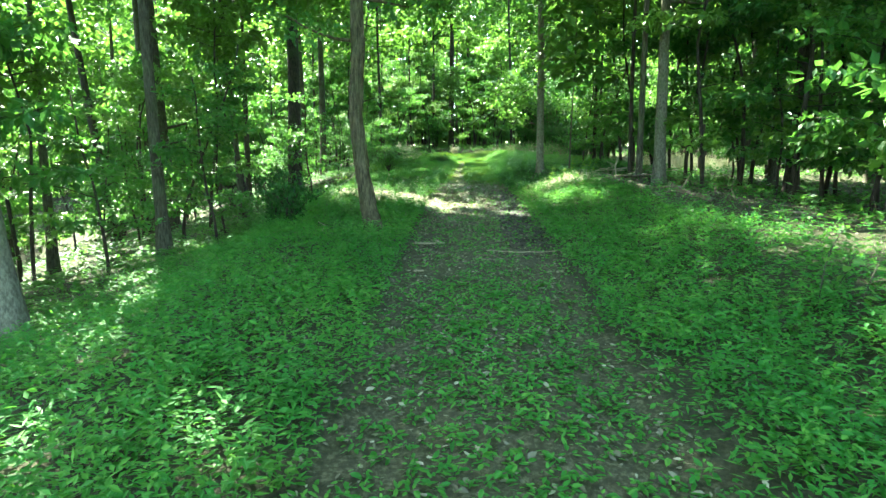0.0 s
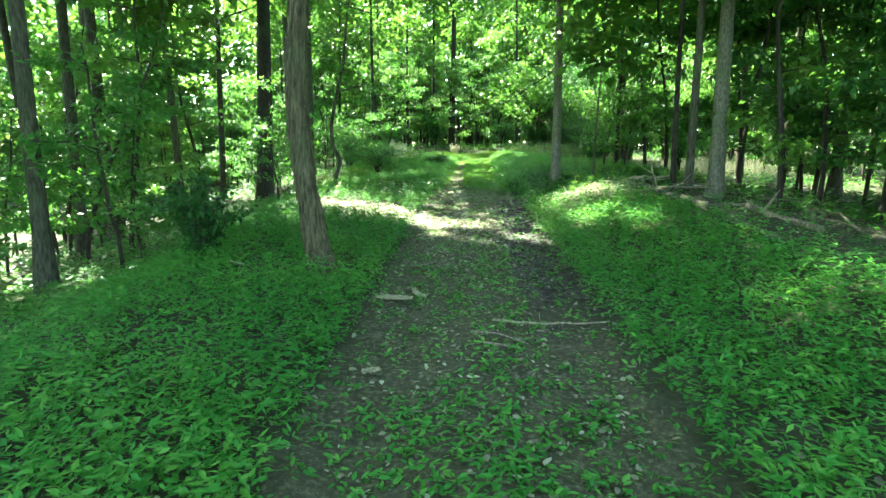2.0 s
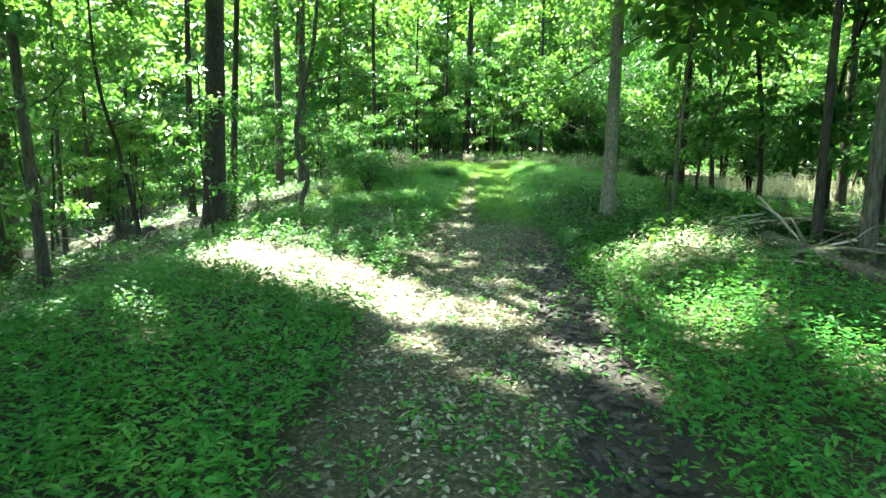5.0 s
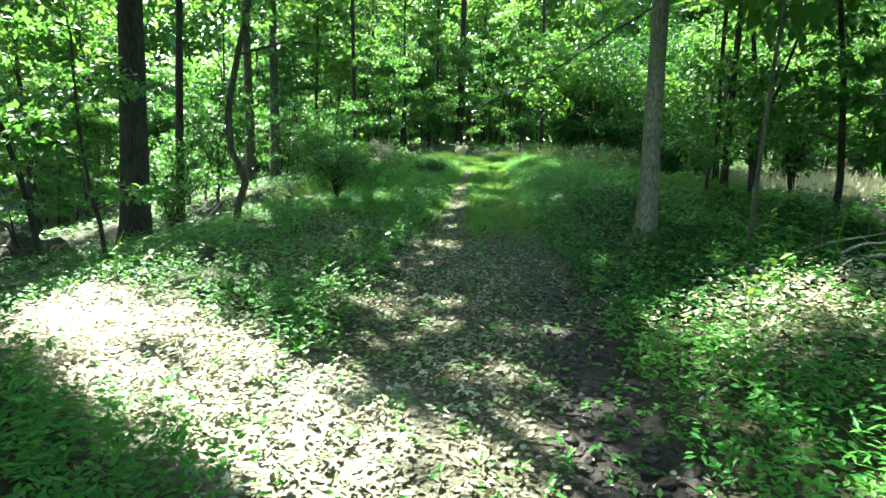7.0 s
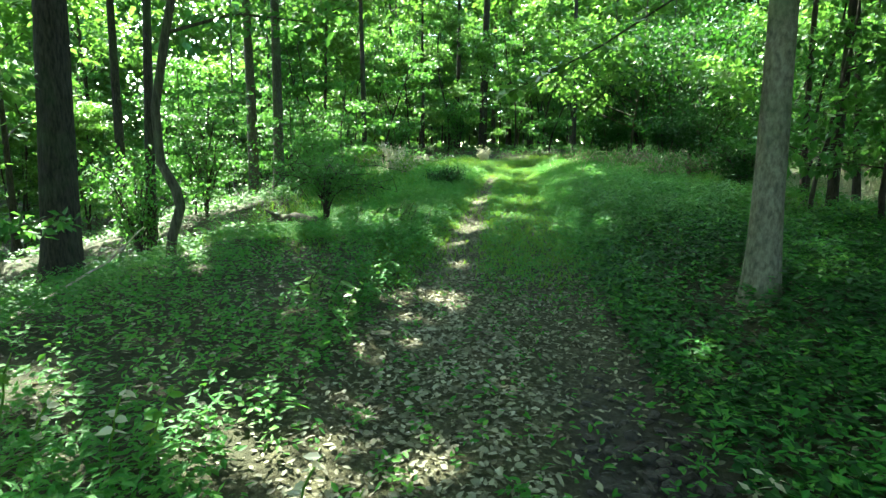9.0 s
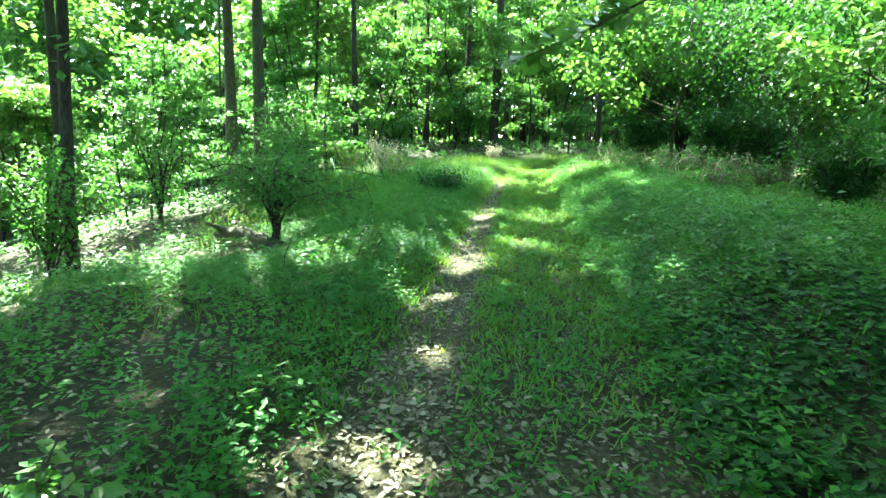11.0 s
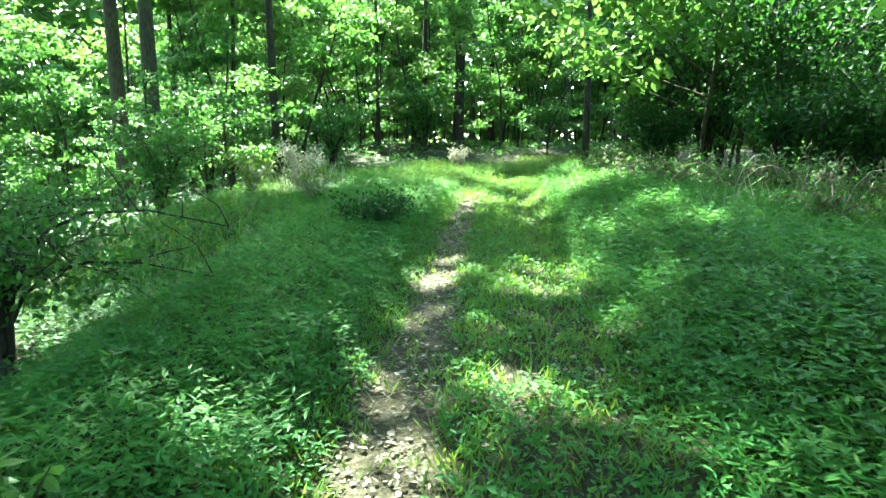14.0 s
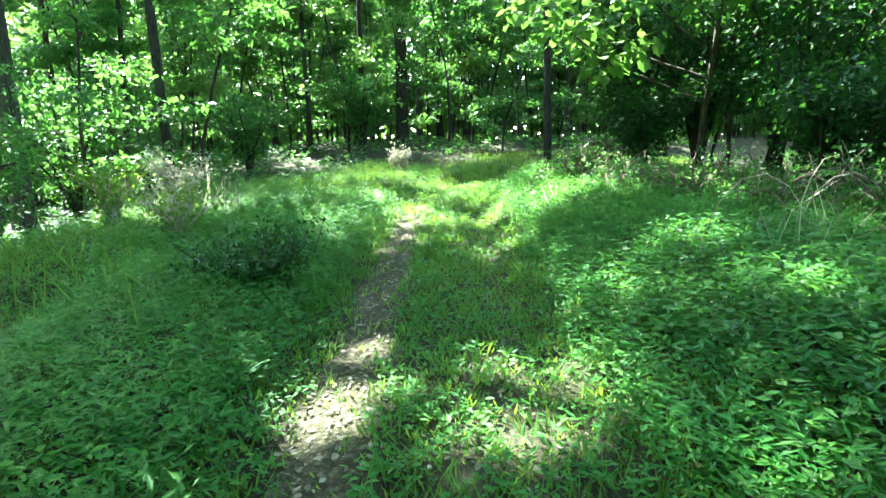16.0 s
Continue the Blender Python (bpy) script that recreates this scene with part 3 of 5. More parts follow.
def overhanging_bough():
    """The low bough with big maple leaves that the thin dark tree holds out over the trail."""
    host = next(o for o in scene.objects if o.get("label", "") == "thin dark tree with a branch over the trail")
    u = np.random.default_rng(41)
    z = host.location.z
    way = [Vector((5.15, 18.6, z + 4.2)), Vector((4.2, 18.35, 4.75)), Vector((3.0, 18.0, 4.0)), Vector((1.95, 17.8, 3.3)), Vector((1.3, 17.75, 2.95)), Vector((0.85, 17.7, 2.74))]
    way = [p - host.location for p in way]
    part("long_limb", solid("long_limb", [tube(way, [0.03, 0.022, 0.016, 0.011, 0.007, 0.003], 7, 0.05, 43)], BARK_DARK), host)
    f = np.concatenate([u.uniform(0.3, 0.8, 70), u.uniform(0.78, 1.0, 22)])
    i = np.minimum((f * 5).astype(int), 4)
    A = np.array([tuple(p) for p in way])
    P = A[i] + (A[np.minimum(i + 1, 5)] - A[i]) * (f * 5 - i)[:, None]
    side = u.choice([-1.0, 1.0], len(f))
    D = np.stack([u.normal(-0.5, 0.4, len(f)), side * u.uniform(0.4, 1.0, len(f)), u.normal(-0.15, 0.2, len(f))], 1)
    P = P + unit(D) * u.uniform(0.03, 0.14, (len(f), 1))
    L = u.uniform(0.11, 0.18, len(f))
    tagged(part("leafy_spray", leaf_mesh("leafy_spray", P, D, u.normal(0, 0.3, D.shape) + [0, 0, 1], L, L * 0.95, LEAF_YOUNG), host), kind="stuff")


overhanging_bough()


def free_of_trail(x, y, gap):
    return abs(x - float(centre(y))) > gap


taken = [(t[0], t[1]) for t in NAMED]
r = np.random.default_rng(21)
woods = []
while len(woods) < 105:
    x, y = r.uniform(-30, 28), r.uniform(-9, 62)
    if not free_of_trail(x, y, 3.6 if y < 40 else 1.5) or (x > 5.5 and x < 13 and 17 < y < 28) or (-4.6 < x < 5 and y < 41):
        continue
    if min((x - a) ** 2 + (y - b) ** 2 for a, b in taken) < 2.2**2:
        continue
    taken.append((x, y))
    woods.append((x, y))
for k, (x, y) in enumerate(woods):
    tree(x, y, float(r.uniform(0.12, 0.34)), float(r.uniform(11, 18)), (float(r.normal(0, 0.02)), float(r.normal(0, 0.02))), 0.08,
         (BARK_MID, BARK_DARK, BARK_MID, BARK_GREY)[k % 4], seed=200 + k, radius=3.4, clumps=50, sides=9, crown_base=0.35, leaf=0.34)

# ---- saplings and thicket ----


def sapling(seed, h, spread, leaf, mat, count, base_share=0.15):
    """A young understory tree with a thin crooked stem and leaves all the way up."""
    q = np.random.default_rng(seed)
    base = new("sapling")
    pts = [Vector((0, 0, -0.15))]
    way = Vector((0, 0, 1))
    for k in range(9):
        way = (way + Vector((*q.normal(0, 0.10, 2), 0.12))).normalized()
        pts.append(pts[-1] + way * (h + 0.15) / 9)
    stem = [tube(pts, [0.012 + 0.006 * h * (1 - k / 9) for k in range(10)], 6, 0.06, seed)]
    pieces, mids = [], []
    for k in range(int(5 + h * 2.4)):
        f = base_share + (0.98 - base_share) * q.uniform() ** 0.8
        i = min(int(f * 9), 8)
        p, t = pts[i].lerp(pts[i + 1], f * 9 - i), q.uniform(0, 6.28)
        reach = spread * (1.1 - 0.6 * f) * q.uniform(0.5, 1.0)
        e = p + Vector((math.cos(t) * reach, math.sin(t) * reach, q.uniform(-0.05, 0.35) * reach))
        pieces.append(tube([p, p.lerp(e, 0.5) + Vector((0, 0, 0.05)), e], [0.012, 0.008, 0.004], 4, 0, seed))
        mids += [tuple(p.lerp(e, 0.55)), tuple(p.lerp(e, 0.8)), tuple(e)]
    part("stem", solid("stem", stem, BARK_DARK), base)
    tagged(part("twig_spray", solid("twig_spray", pieces, BARK_DARK), base), kind="stuff")
    P, D, N, L = crown_leaves(mids, (0.42, 0.42, 0.2), max(4, count // len(mids)), leaf, seed, 0.5, False)
    part("foliage", leaf_mesh("foliage", P, D, N, L, L * 0.6, mat, plain=True), base)
    return tagged(base, "young understory tree with thin stem and layered green leaves", "sapling", "saplings of the understory")


KINDS = [sapling(400 + k, h, s, lf, m, c) for k, (h, s, lf, m, c) in enumerate([
    (2.2, 0.8, 0.10, LEAF_UNDER, 760), (3.2, 1.1, 0.115, LEAF_UNDER, 1080), (4.4, 1.4, 0.135, LEAF_UNDER, 1500), (5.5, 1.6, 0.155, LEAF_YOUNG, 1850),
    (6.5, 1.9, 0.175, LEAF_UNDER, 2200), (7.5, 2.1, 0.185, LEAF_YOUNG, 2400)])]
spots = []
while len(spots) < 370:
    deep = len(spots) > 215
    y = r.uniform(30, 56) if deep else r.uniform(2, 50)
    x = r.uniform(-19, 21) if deep else r.uniform(-22, 22)
    big = int(r.integers(2, 6)) if deep else int(r.integers(0, 6))
    gap = (3.4 + 0.4 * big + (1.2 if y < 13 else 0)) if y < 39 else 0.3
    if x < 0 and 17 < y < 32:
        gap += 2.0
    if not free_of_trail(x, y, gap) or (6.0 < x < 12.5 and 18 < y < 28) or (big < 2 and y > 40) or (y < 37 and -4 < x < 3):
        continue
    z = height(x, y) + (1.4, 2, 2.8, 3.5, 4, 4.6)[big]
    if y < 34 and abs(x) < 12 and lit(np.array([(x, y, z), (x, y, z * 0.7), (x, y, z * 1.3), (x - 0.7, y, z), (x + 0.7, y, z)]), 1.3).any():
        continue
    spots.append((x, y, big))
for x0, x1, y0, y1, n in ((4.9, 10.5, 3.0, 12.0, 26), (5.5, 9.5, 12.5, 17.5, 9), (-12, -7.5, 7, 15, 14)):
    for k in range(n):
        x, y, big = r.uniform(x0, x1), r.uniform(y0, y1), int(r.integers(1, 5))
        z = height(x, y) + 2.5
        if min((x - a) ** 2 + (y - b) ** 2 for a, b, c in spots) > 0.5 and not lit(np.array([(x, y, z), (x, y, z + 1.5), (x, y, z - 1.5)]), 1.2).any():
            spots.append((x, y, big))
spots += [(-6.18, 8.32, 1), (-5.7, 10.4, 2), (-4.8, 10.3, 0), (-4.7, 9.5, 1), (-3.6, 28.8, 1), (-2.6, 30.2, 2)]
spots.sort(key=lambda p: (p[0] - float(centre(p[1]))) ** 2 + (0.7 * max(0.0, p[1] - 20)) ** 2)
first = set()
for x, y, big in spots[:310]:
    m = pose(x, y, height(x, y), 0, 0, float(r.uniform(0, 360)))
    if big in first:
        copy_thing(KINDS[big], m)
    else:
        first.add(big)
        KINDS[big].matrix_basis = m


def deep_saplings():
    """The saplings too far in to be told apart, as one mass."""
    V, F, S, o = [], [], [], 0
    for x, y, big in spots[310:]:
        me = next(c for c in KINDS[big].children if c.name.startswith("foliage")).data
        v = np.empty(len(me.vertices) * 3, np.float32)
        f = np.empty(len(me.loops), np.int32)
        me.vertices.foreach_get("co", v)
        me.loops.foreach_get("vertex_index", f)
        t = r.uniform(0, 6.28)
        v = v.reshape(-1, 3) @ np.array([[math.cos(t), math.sin(t), 0], [-math.sin(t), math.cos(t), 0], [0, 0, 1]]) + [x, y, height(x, y)]
        V.append(v)
        F.append(f.reshape(-1, 3) + o)
        o += len(v)
        h = (2.2, 3.2, 4.4, 5.5, 6.5, 7.5)[big]
        z = height(x, y)
        S.append(tube([(x, y, z - 0.15), (x + r.normal(0, 0.1), y, z + h * 0.5), (x + r.normal(0, 0.2), y, z + h)], [0.05, 0.035, 0.01], 6, 0.05, 1))
    woods_mass = new("deep_thicket")
    part("foliage", raw_mesh("foliage", np.concatenate(V), np.concatenate(F), LEAF_UNDER), woods_mass)
    part("stem_mass", solid("stem_mass", S, BARK_DARK), woods_mass)
    tagged(woods_mass, "mass of young trees deep in the forest", "woods", kind="stuff")


deep_saplings()


def far_woods():
    """The closing wall of the forest beyond the trees that can be told apart."""
    q = np.random.default_rng(77)
    n = 140000
    a = np.where(q.uniform(size=n) < 0.85, q.uniform(0.2, math.pi - 0.2, n), q.uniform(0, 2 * math.pi, n))
    R = q.uniform(36, 52, n)
    P = np.stack([R * np.cos(a), 22 + R * np.sin(a), q.uniform(0.0, 1, n) ** 0.9 * 21 + 0.2], 1)
    P[:, 2] += land(P[:, 0], P[:, 1])
    keep = q.uniform(size=n) < 0.35 + 0.65 * (np.sin(P[:, 0] * 0.9) * np.sin(P[:, 1] * 0.8 + P[:, 2] * 0.7) > -0.35)
    P = P[keep]
    b = q.uniform(0, 2 * math.pi, 26000)
    R = q.uniform(43, 56, len(b))
    low = np.stack([R * np.cos(b), 22 + R * np.sin(b), q.uniform(-0.2, 3.6, len(b))], 1)
    low[:, 2] += land(low[:, 0], low[:, 1])
    P = np.concatenate([P, low])
    D, N = q.normal(size=P.shape), q.normal(0, 0.6, P.shape) + [0, -0.4, 1]
    L = q.uniform(0.45, 1.0, len(P))
    me = leaf_mesh("far_woods", P, D, N, L, L * 0.7, LEAF_CANOPY, plain=True)
    tagged(new("far_woods", me), "dense green foliage of the far forest", "woods", kind="stuff")


far_woods()

# ---- ground plants ----


def scatter(n, x0, x1, y0, y1, weight, seed):
    q = np.random.default_rng(seed)
    x, y = q.uniform(x0, x1, n), q.uniform(y0, y1, n)
    keep = q.uniform(size=n) < weight(x, y)
    return x[keep], y[keep]


def plants(name, x, y, tall, leaves, leaf, wide, mat, seed, label, category, up=0.5, plain=False):
    """Many small plants in one sheet: leaves in tiers round unseen stems."""
    q = np.random.default_rng(seed)
    n = len(x)
    tall = np.broadcast_to(tall, n)
    px, py = np.repeat(x, leaves), np.repeat(y, leaves)
    f = q.uniform(0.25, 1.0, n * leaves)
    z = land(px, py) + f * np.repeat(tall * q.uniform(0.6, 1.15, n), leaves)
    a = q.uniform(0, 2 * math.pi, n * leaves)
    D = np.stack([np.cos(a), np.sin(a), q.normal(up, 0.3, n * leaves)], 1)
    D = unit(D)
    P = np.stack([px, py, z], 1) + D * 0.015 + q.normal(0, 0.012, (n * leaves, 3))
    N = np.array([0, 0, 1.0]) + q.normal(0, 0.3, D.shape)
    L = leaf * q.uniform(0.55, 1.25, n * leaves)
    me = leaf_mesh(name, P, D, N, L, L * wide, mat, plain=plain, droop=0.25)
    return tagged(new(name, me), label, category, kind="stuff")


def clear(x, y):
    """Thin growth along the fallen log and on the heap of dead branches."""
    along, across = (x + 3.0) * 0.66 - (y - 22.0) * 0.75, -(x + 3.0) * 0.75 - (y - 22.0) * 0.66
    log = np.exp(-(((across - 0.25) / 0.5) ** 4) - (along / 1.7) ** 4)
    heap = np.exp(-(((x - 2.7) / 0.7) ** 2) - ((y - 12.2) / 0.75) ** 2)
    return 1 - 0.9 * log - 0.8 * heap


def verge(x, y):
    off = np.abs(x - centre(y))
    w = (1 - bare(x, y)) * (0.25 + 0.75 * (1 - step(4.0, 8.0, off))) * np.clip(0.85 + 0.5 * ripple(2.1 * x, 1.7 * y), 0.25, 1)
    w = w * (1 - 0.85 * step(2.9, 3.7, x) * (1 - step(12.5, 14.5, y)))
    return clear(x, y) * w * (1 - 0.55 * step(26, 34, y)) * (1 - step(12.5, 14, y) * (1 - step(16.5, 19, y)) * np.clip(0.45 - 0.8 * ripple(1.9 * x + 1, 2.3 * y), 0.0, 0.9))


def lush(x, y):
    """Where the tall herbs stand: on the verges, not on the trail and thinly on the sunny bare patch."""
    off = np.abs(x - centre(y))
    return verge(x, y) * step(0.8, 1.15, off) * (1 - 0.9 * sunny_bald(x, y))


x, y = scatter(150000, -9, 9, -1.5, 34, lambda x, y: lush(x, y) * (1 - 0.6 * step(3, 6, np.abs(x))) * (1 - 0.6 * step(16, 26, y)), 501)
near = (np.abs(x - centre(y)) < 2.9) & (y < 13)
plants("herb_carpet", x[near], y[near], 0.25, 9, 0.056, 0.46, LEAF_HERB, 502, "dense low carpet of pointed green herbs along the trail", "ground cover", 0.15, plain=True)
plants("herb_carpet", x[~near], y[~near], 0.2, 6, 0.05, 0.6, LEAF_HERB, 512, "low green herbs spreading off under the trees", "ground cover", 0.25, plain=True)
x, y = scatter(42000, -7, 7, -1.5, 33, lambda x, y: lush(x, y) * (1 - 0.4 * step(4, 6, np.abs(x))), 503)
plants("stilt_grass", x, y, 0.24, 7, 0.07, 0.22, LEAF_HERB, 504, "soft bright green stilt grass on the verges", "grass", 0.35, plain=True)

x, y = scatter(50000, -4.0, 5, 15.5, 29, lambda x, y: clear(x, y) * step(16.5, 19.5, y + 1.2 * ripple(1.5 * x, 1.2 * y)) * step(0.72, 1.05, np.abs(x - centre(y))) * (1 - step(2.6, 4, np.abs(x - centre(y)))) * (1 - bare(x, y)), 521)
plants("stilt_grass", x, y, 0.24, 9, 0.056, 0.27, LEAF_HERB, 522, "fine-leaved bright stilt grass beside the ruts", "grass", 0.3, plain=True)


def blades(name, x, y, tall, wide, mat, seed, label, per=5):
    q = np.random.default_rng(seed)
    px, py = np.repeat(x, per) + q.normal(0, 0.03, len(x) * per), np.repeat(y, per) + q.normal(0, 0.03, len(x) * per)
    n = len(px)
    a = q.uniform(0, 2 * math.pi, n)
    D = np.stack([np.cos(a) * 0.45, np.sin(a) * 0.45, np.ones(n)], 1) + q.normal(0, 0.15, (n, 3))
    P = np.stack([px, py, land(px, py) - 0.01], 1)
    L = np.repeat(np.broadcast_to(tall, len(x)), per) * q.uniform(0.5, 1.2, n)
    me = leaf_mesh(name, P, D, np.stack([np.cos(a), np.sin(a), 0 * a + 0.2], 1), L, wide, mat, plain=True, droop=-0.3)
    return tagged(new(name, me), label, "grass", kind="stuff")


def meadow(x, y):
    off = np.abs(x - centre(y))
    return clear(x, y) * (1 - bare(x, y)) * step(15.5, 20, y) * (1 - step(3.5, 6.5, off)) * (1 - 0.6 * step(0.9, 1.3, off) * (1 - step(24, 28, y))) * (0.5 + 0.5 * np.clip(ripple(1.3 * x, 1.1 * y) + 0.5, 0, 1))


x, y = scatter(34000, -6, 8, 15, 36, meadow, 505)
off = np.abs(x - centre(y))
blades("meadow_grass", x, y, 0.09 + 0.17 * step(0.7, 1.8, off), 0.008, LEAF_GRASS, 506, "bright green grass between and beside the wheel ruts")
x, y = scatter(30000, -1.5, 5.5, 15.5, 37, lambda x, y: (np.abs(x - centre(y)) < 1.5) * (1 - 0.85 * bare(x, y)) * step(15, 18, y), 515)
blades("trail_grass", x, y, 0.11, 0.012, LEAF_GRASS, 516, "short green grass on the middle strip of the trail", 4)
x, y = scatter(26000, -0.8, 4, 14.5, 31, lambda x, y: (np.abs(x - centre(y)) < 1.15) * (1 - bare(x, y)) ** 1.5 * np.clip(0.75 + 0.6 * ripple(2.4 * x, 2 * y), 0.2, 1), 531)
plants("trail_weeds", x, y, 0.085, 6, 0.048, 0.42, LEAF_HERB, 532, "low green herbs among the grass of the middle strip", "weeds", 0.3, plain=True)
x, y = scatter(9000, 1.7, 4.6, 17.5, 24, lambda x, y: step(0.9, 1.5, x - centre(y)) * np.clip(0.6 + 0.7 * ripple(1.6 * x, 1.9 * y), 0, 1), 533)
plants("broadleaf_patch", x, y, 0.2, 6, 0.05, 0.75, LEAF_UNDER, 534, "round-leaved dark green creepers beside the grassy trail", "ground cover", 0.15, plain=True)
x, y = scatter(21000, -24, 24, 2, 46, lambda x, y: step(3.5, 6.5, np.abs(x - centre(y))) * (0.4 + 0.6 * (np.abs(x) < 13)), 517)
plants("forest_floor_plants", x, y, 0.28, 5, 0.13, 0.6, LEAF_UNDER, 518, "low leafy plants covering the forest floor", "ground cover", 0.3, plain=True)
x, y = scatter(30000, -1.4, 2.5, -1.5, 17, lambda x, y: 0.6 * (1 - 0.8 * step(3.5, 5.5, y)) * bare(x, y) * (0.3 + 0.7 * np.exp(-(((x - centre(y)) / 0.5) ** 2))) * (y < 9) + 0.1 * bare(x, y), 507)
plants("trail_weeds", x, y, 0.05, 5, 0.05, 0.45, LEAF_HERB, 508, "scattered low weeds growing on the trodden soil", "weeds", 0.2)


def litter(name, n, box, weight, small, large, seed, label):
    q = np.random.default_rng(seed)
    x, y = scatter(n, *box, weight, seed + 1)
    n = len(x)
    P = np.stack([x, y, land(x, y) + q.uniform(0.006, 0.026, n)], 1)
    a = q.uniform(0, 6.28, n)
    D = np.stack([np.cos(a), np.sin(a), q.normal(0.05, 0.25, n)], 1)
    L = q.uniform(small, large, n)
    me = leaf_mesh(name, P, D, q.normal(0, 0.4, P.shape) + [0, 0, 1], L, L * q.uniform(0.4, 0.75, n), LEAF_DRY, droop=0.2)
    tagged(new(name, me), label, "leaf litter", kind="stuff")


litter("leaf_litter", 30000, (-6, 7, -1.5, 30), lambda x, y: 0.35 + 0.4 * bare(x, y), 0.02, 0.055, 60, "brown curled dead leaves strewn among the plants")
litter("trail_litter", 66000, (-1.9, 3.4, 7, 19.5), lambda x, y: np.clip(bare(x, y) * (0.28 + 0.72 * np.exp(-(((x - centre(y) + 0.15) / 0.4) ** 2))) + 0.16 + 0.25 * sunny_bald(x, y), 0, 1) * (1 - 0.97 * muddy(x, y)) * step(7, 11, y) * (1 - step(15.8, 18, y)), 0.02, 0.058, 64, "thick layer of brown and grey dead leaves on the trail")
litter("trail_litter", 6500, (-1.4, 1.8, -1.5, 9), lambda x, y: 0.3 * bare(x, y) * (1 - 0.8 * muddy(x, y)), 0.02, 0.065, 67, "scattered dead leaves on the trodden soil")
litter("rut_litter", 17000, (-0.6, 2.4, 16, 27), lambda x, y: bare(x, y) ** 1.5 * (1 - 0.6 * step(20, 27, y)), 0.015, 0.045, 69, "pale broken dead leaves strewn in the wheel ruts")

# Herbs coloured near white, so the sun's glare is put into their leaves.
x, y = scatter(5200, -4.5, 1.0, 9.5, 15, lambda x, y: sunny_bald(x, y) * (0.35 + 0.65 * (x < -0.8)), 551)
plants("dry_weeds", x, y, 0.09, 7, 0.05, 0.5, LEAF_PALE, 552, "low weeds on the bare sunny strip, coloured pale to look sunlit", "weeds", 0.2, plain=True)
x, y = scatter(2600, 1.4, 4.2, 10.8, 14.2, lambda x, y: np.exp(-(((x - 2.7) / 0.65) ** 2) - ((y - 12.2) / 0.65) ** 2), 553)
plants("dry_weeds", x, y, 0.2, 7, 0.055, 0.42, LEAF_PALE, 554, "bleached dead weeds round the heap of branches", "weeds", 0.3, plain=True)

x, y = scatter(9000, 1.2, 5.0, 12.6, 18, lambda x, y: step(0.85, 1.2, x - centre(y)) * np.clip(0.7 + 0.7 * ripple(2.1 * x, 1.7 * y), 0.1, 1), 555)
plants("ivy_cover", x, y, 0.15, 6, 0.06, 0.7, LEAF_DARK, 556, "dark green creeping ivy in the shade beside the trail", "ground cover", 0.15, plain=True)


def mud_clods(n, seed):
    """Torn black clods and half-buried leaves of the churned rut."""
    q = np.random.default_rng(seed)
    x, y = scatter(n, 0.5, 2.1, 5.5, 14.5, lambda x, y: muddy(x, y) ** 2, seed)
    bm = bmesh.new()
    bmesh.ops.create_icosphere(bm, subdivisions=1, radius=1)
    V = np.array([tuple(v.co) for v in bm.verts])
    F = np.array([[v.index for v in f.verts] for f in bm.faces])
    bm.free()
    m = len(x)
    size = q.uniform(0.012, 0.045, m)
    t = q.uniform(0, 6.28, m)
    W = V[None] * q.uniform(0.65, 1.3, (m, len(V), 1)) * size[:, None, None] * np.stack([q.uniform(0.8, 1.9, m), np.ones(m), q.uniform(0.35, 0.7, m)], 1)[:, None]
    c, k = np.cos(t)[:, None], np.sin(t)[:, None]
    W = np.stack([W[..., 0] * c - W[..., 1] * k + x[:, None], W[..., 0] * k + W[..., 1] * c + y[:, None], W[..., 2] + (land(x, y) + size * 0.2)[:, None]], -1)
    faces = (F[None] + (np.arange(m) * len(V))[:, None, None]).reshape(-1, 3)
    tagged(new("mud_clods", raw_mesh("mud_clods", W.reshape(-1, 3), faces, MUD)), "torn black wet clods of mud in the churned rut", "mud", kind="stuff")


mud_clods(4200, 541)

# ---- shrubs, logs and small things ----


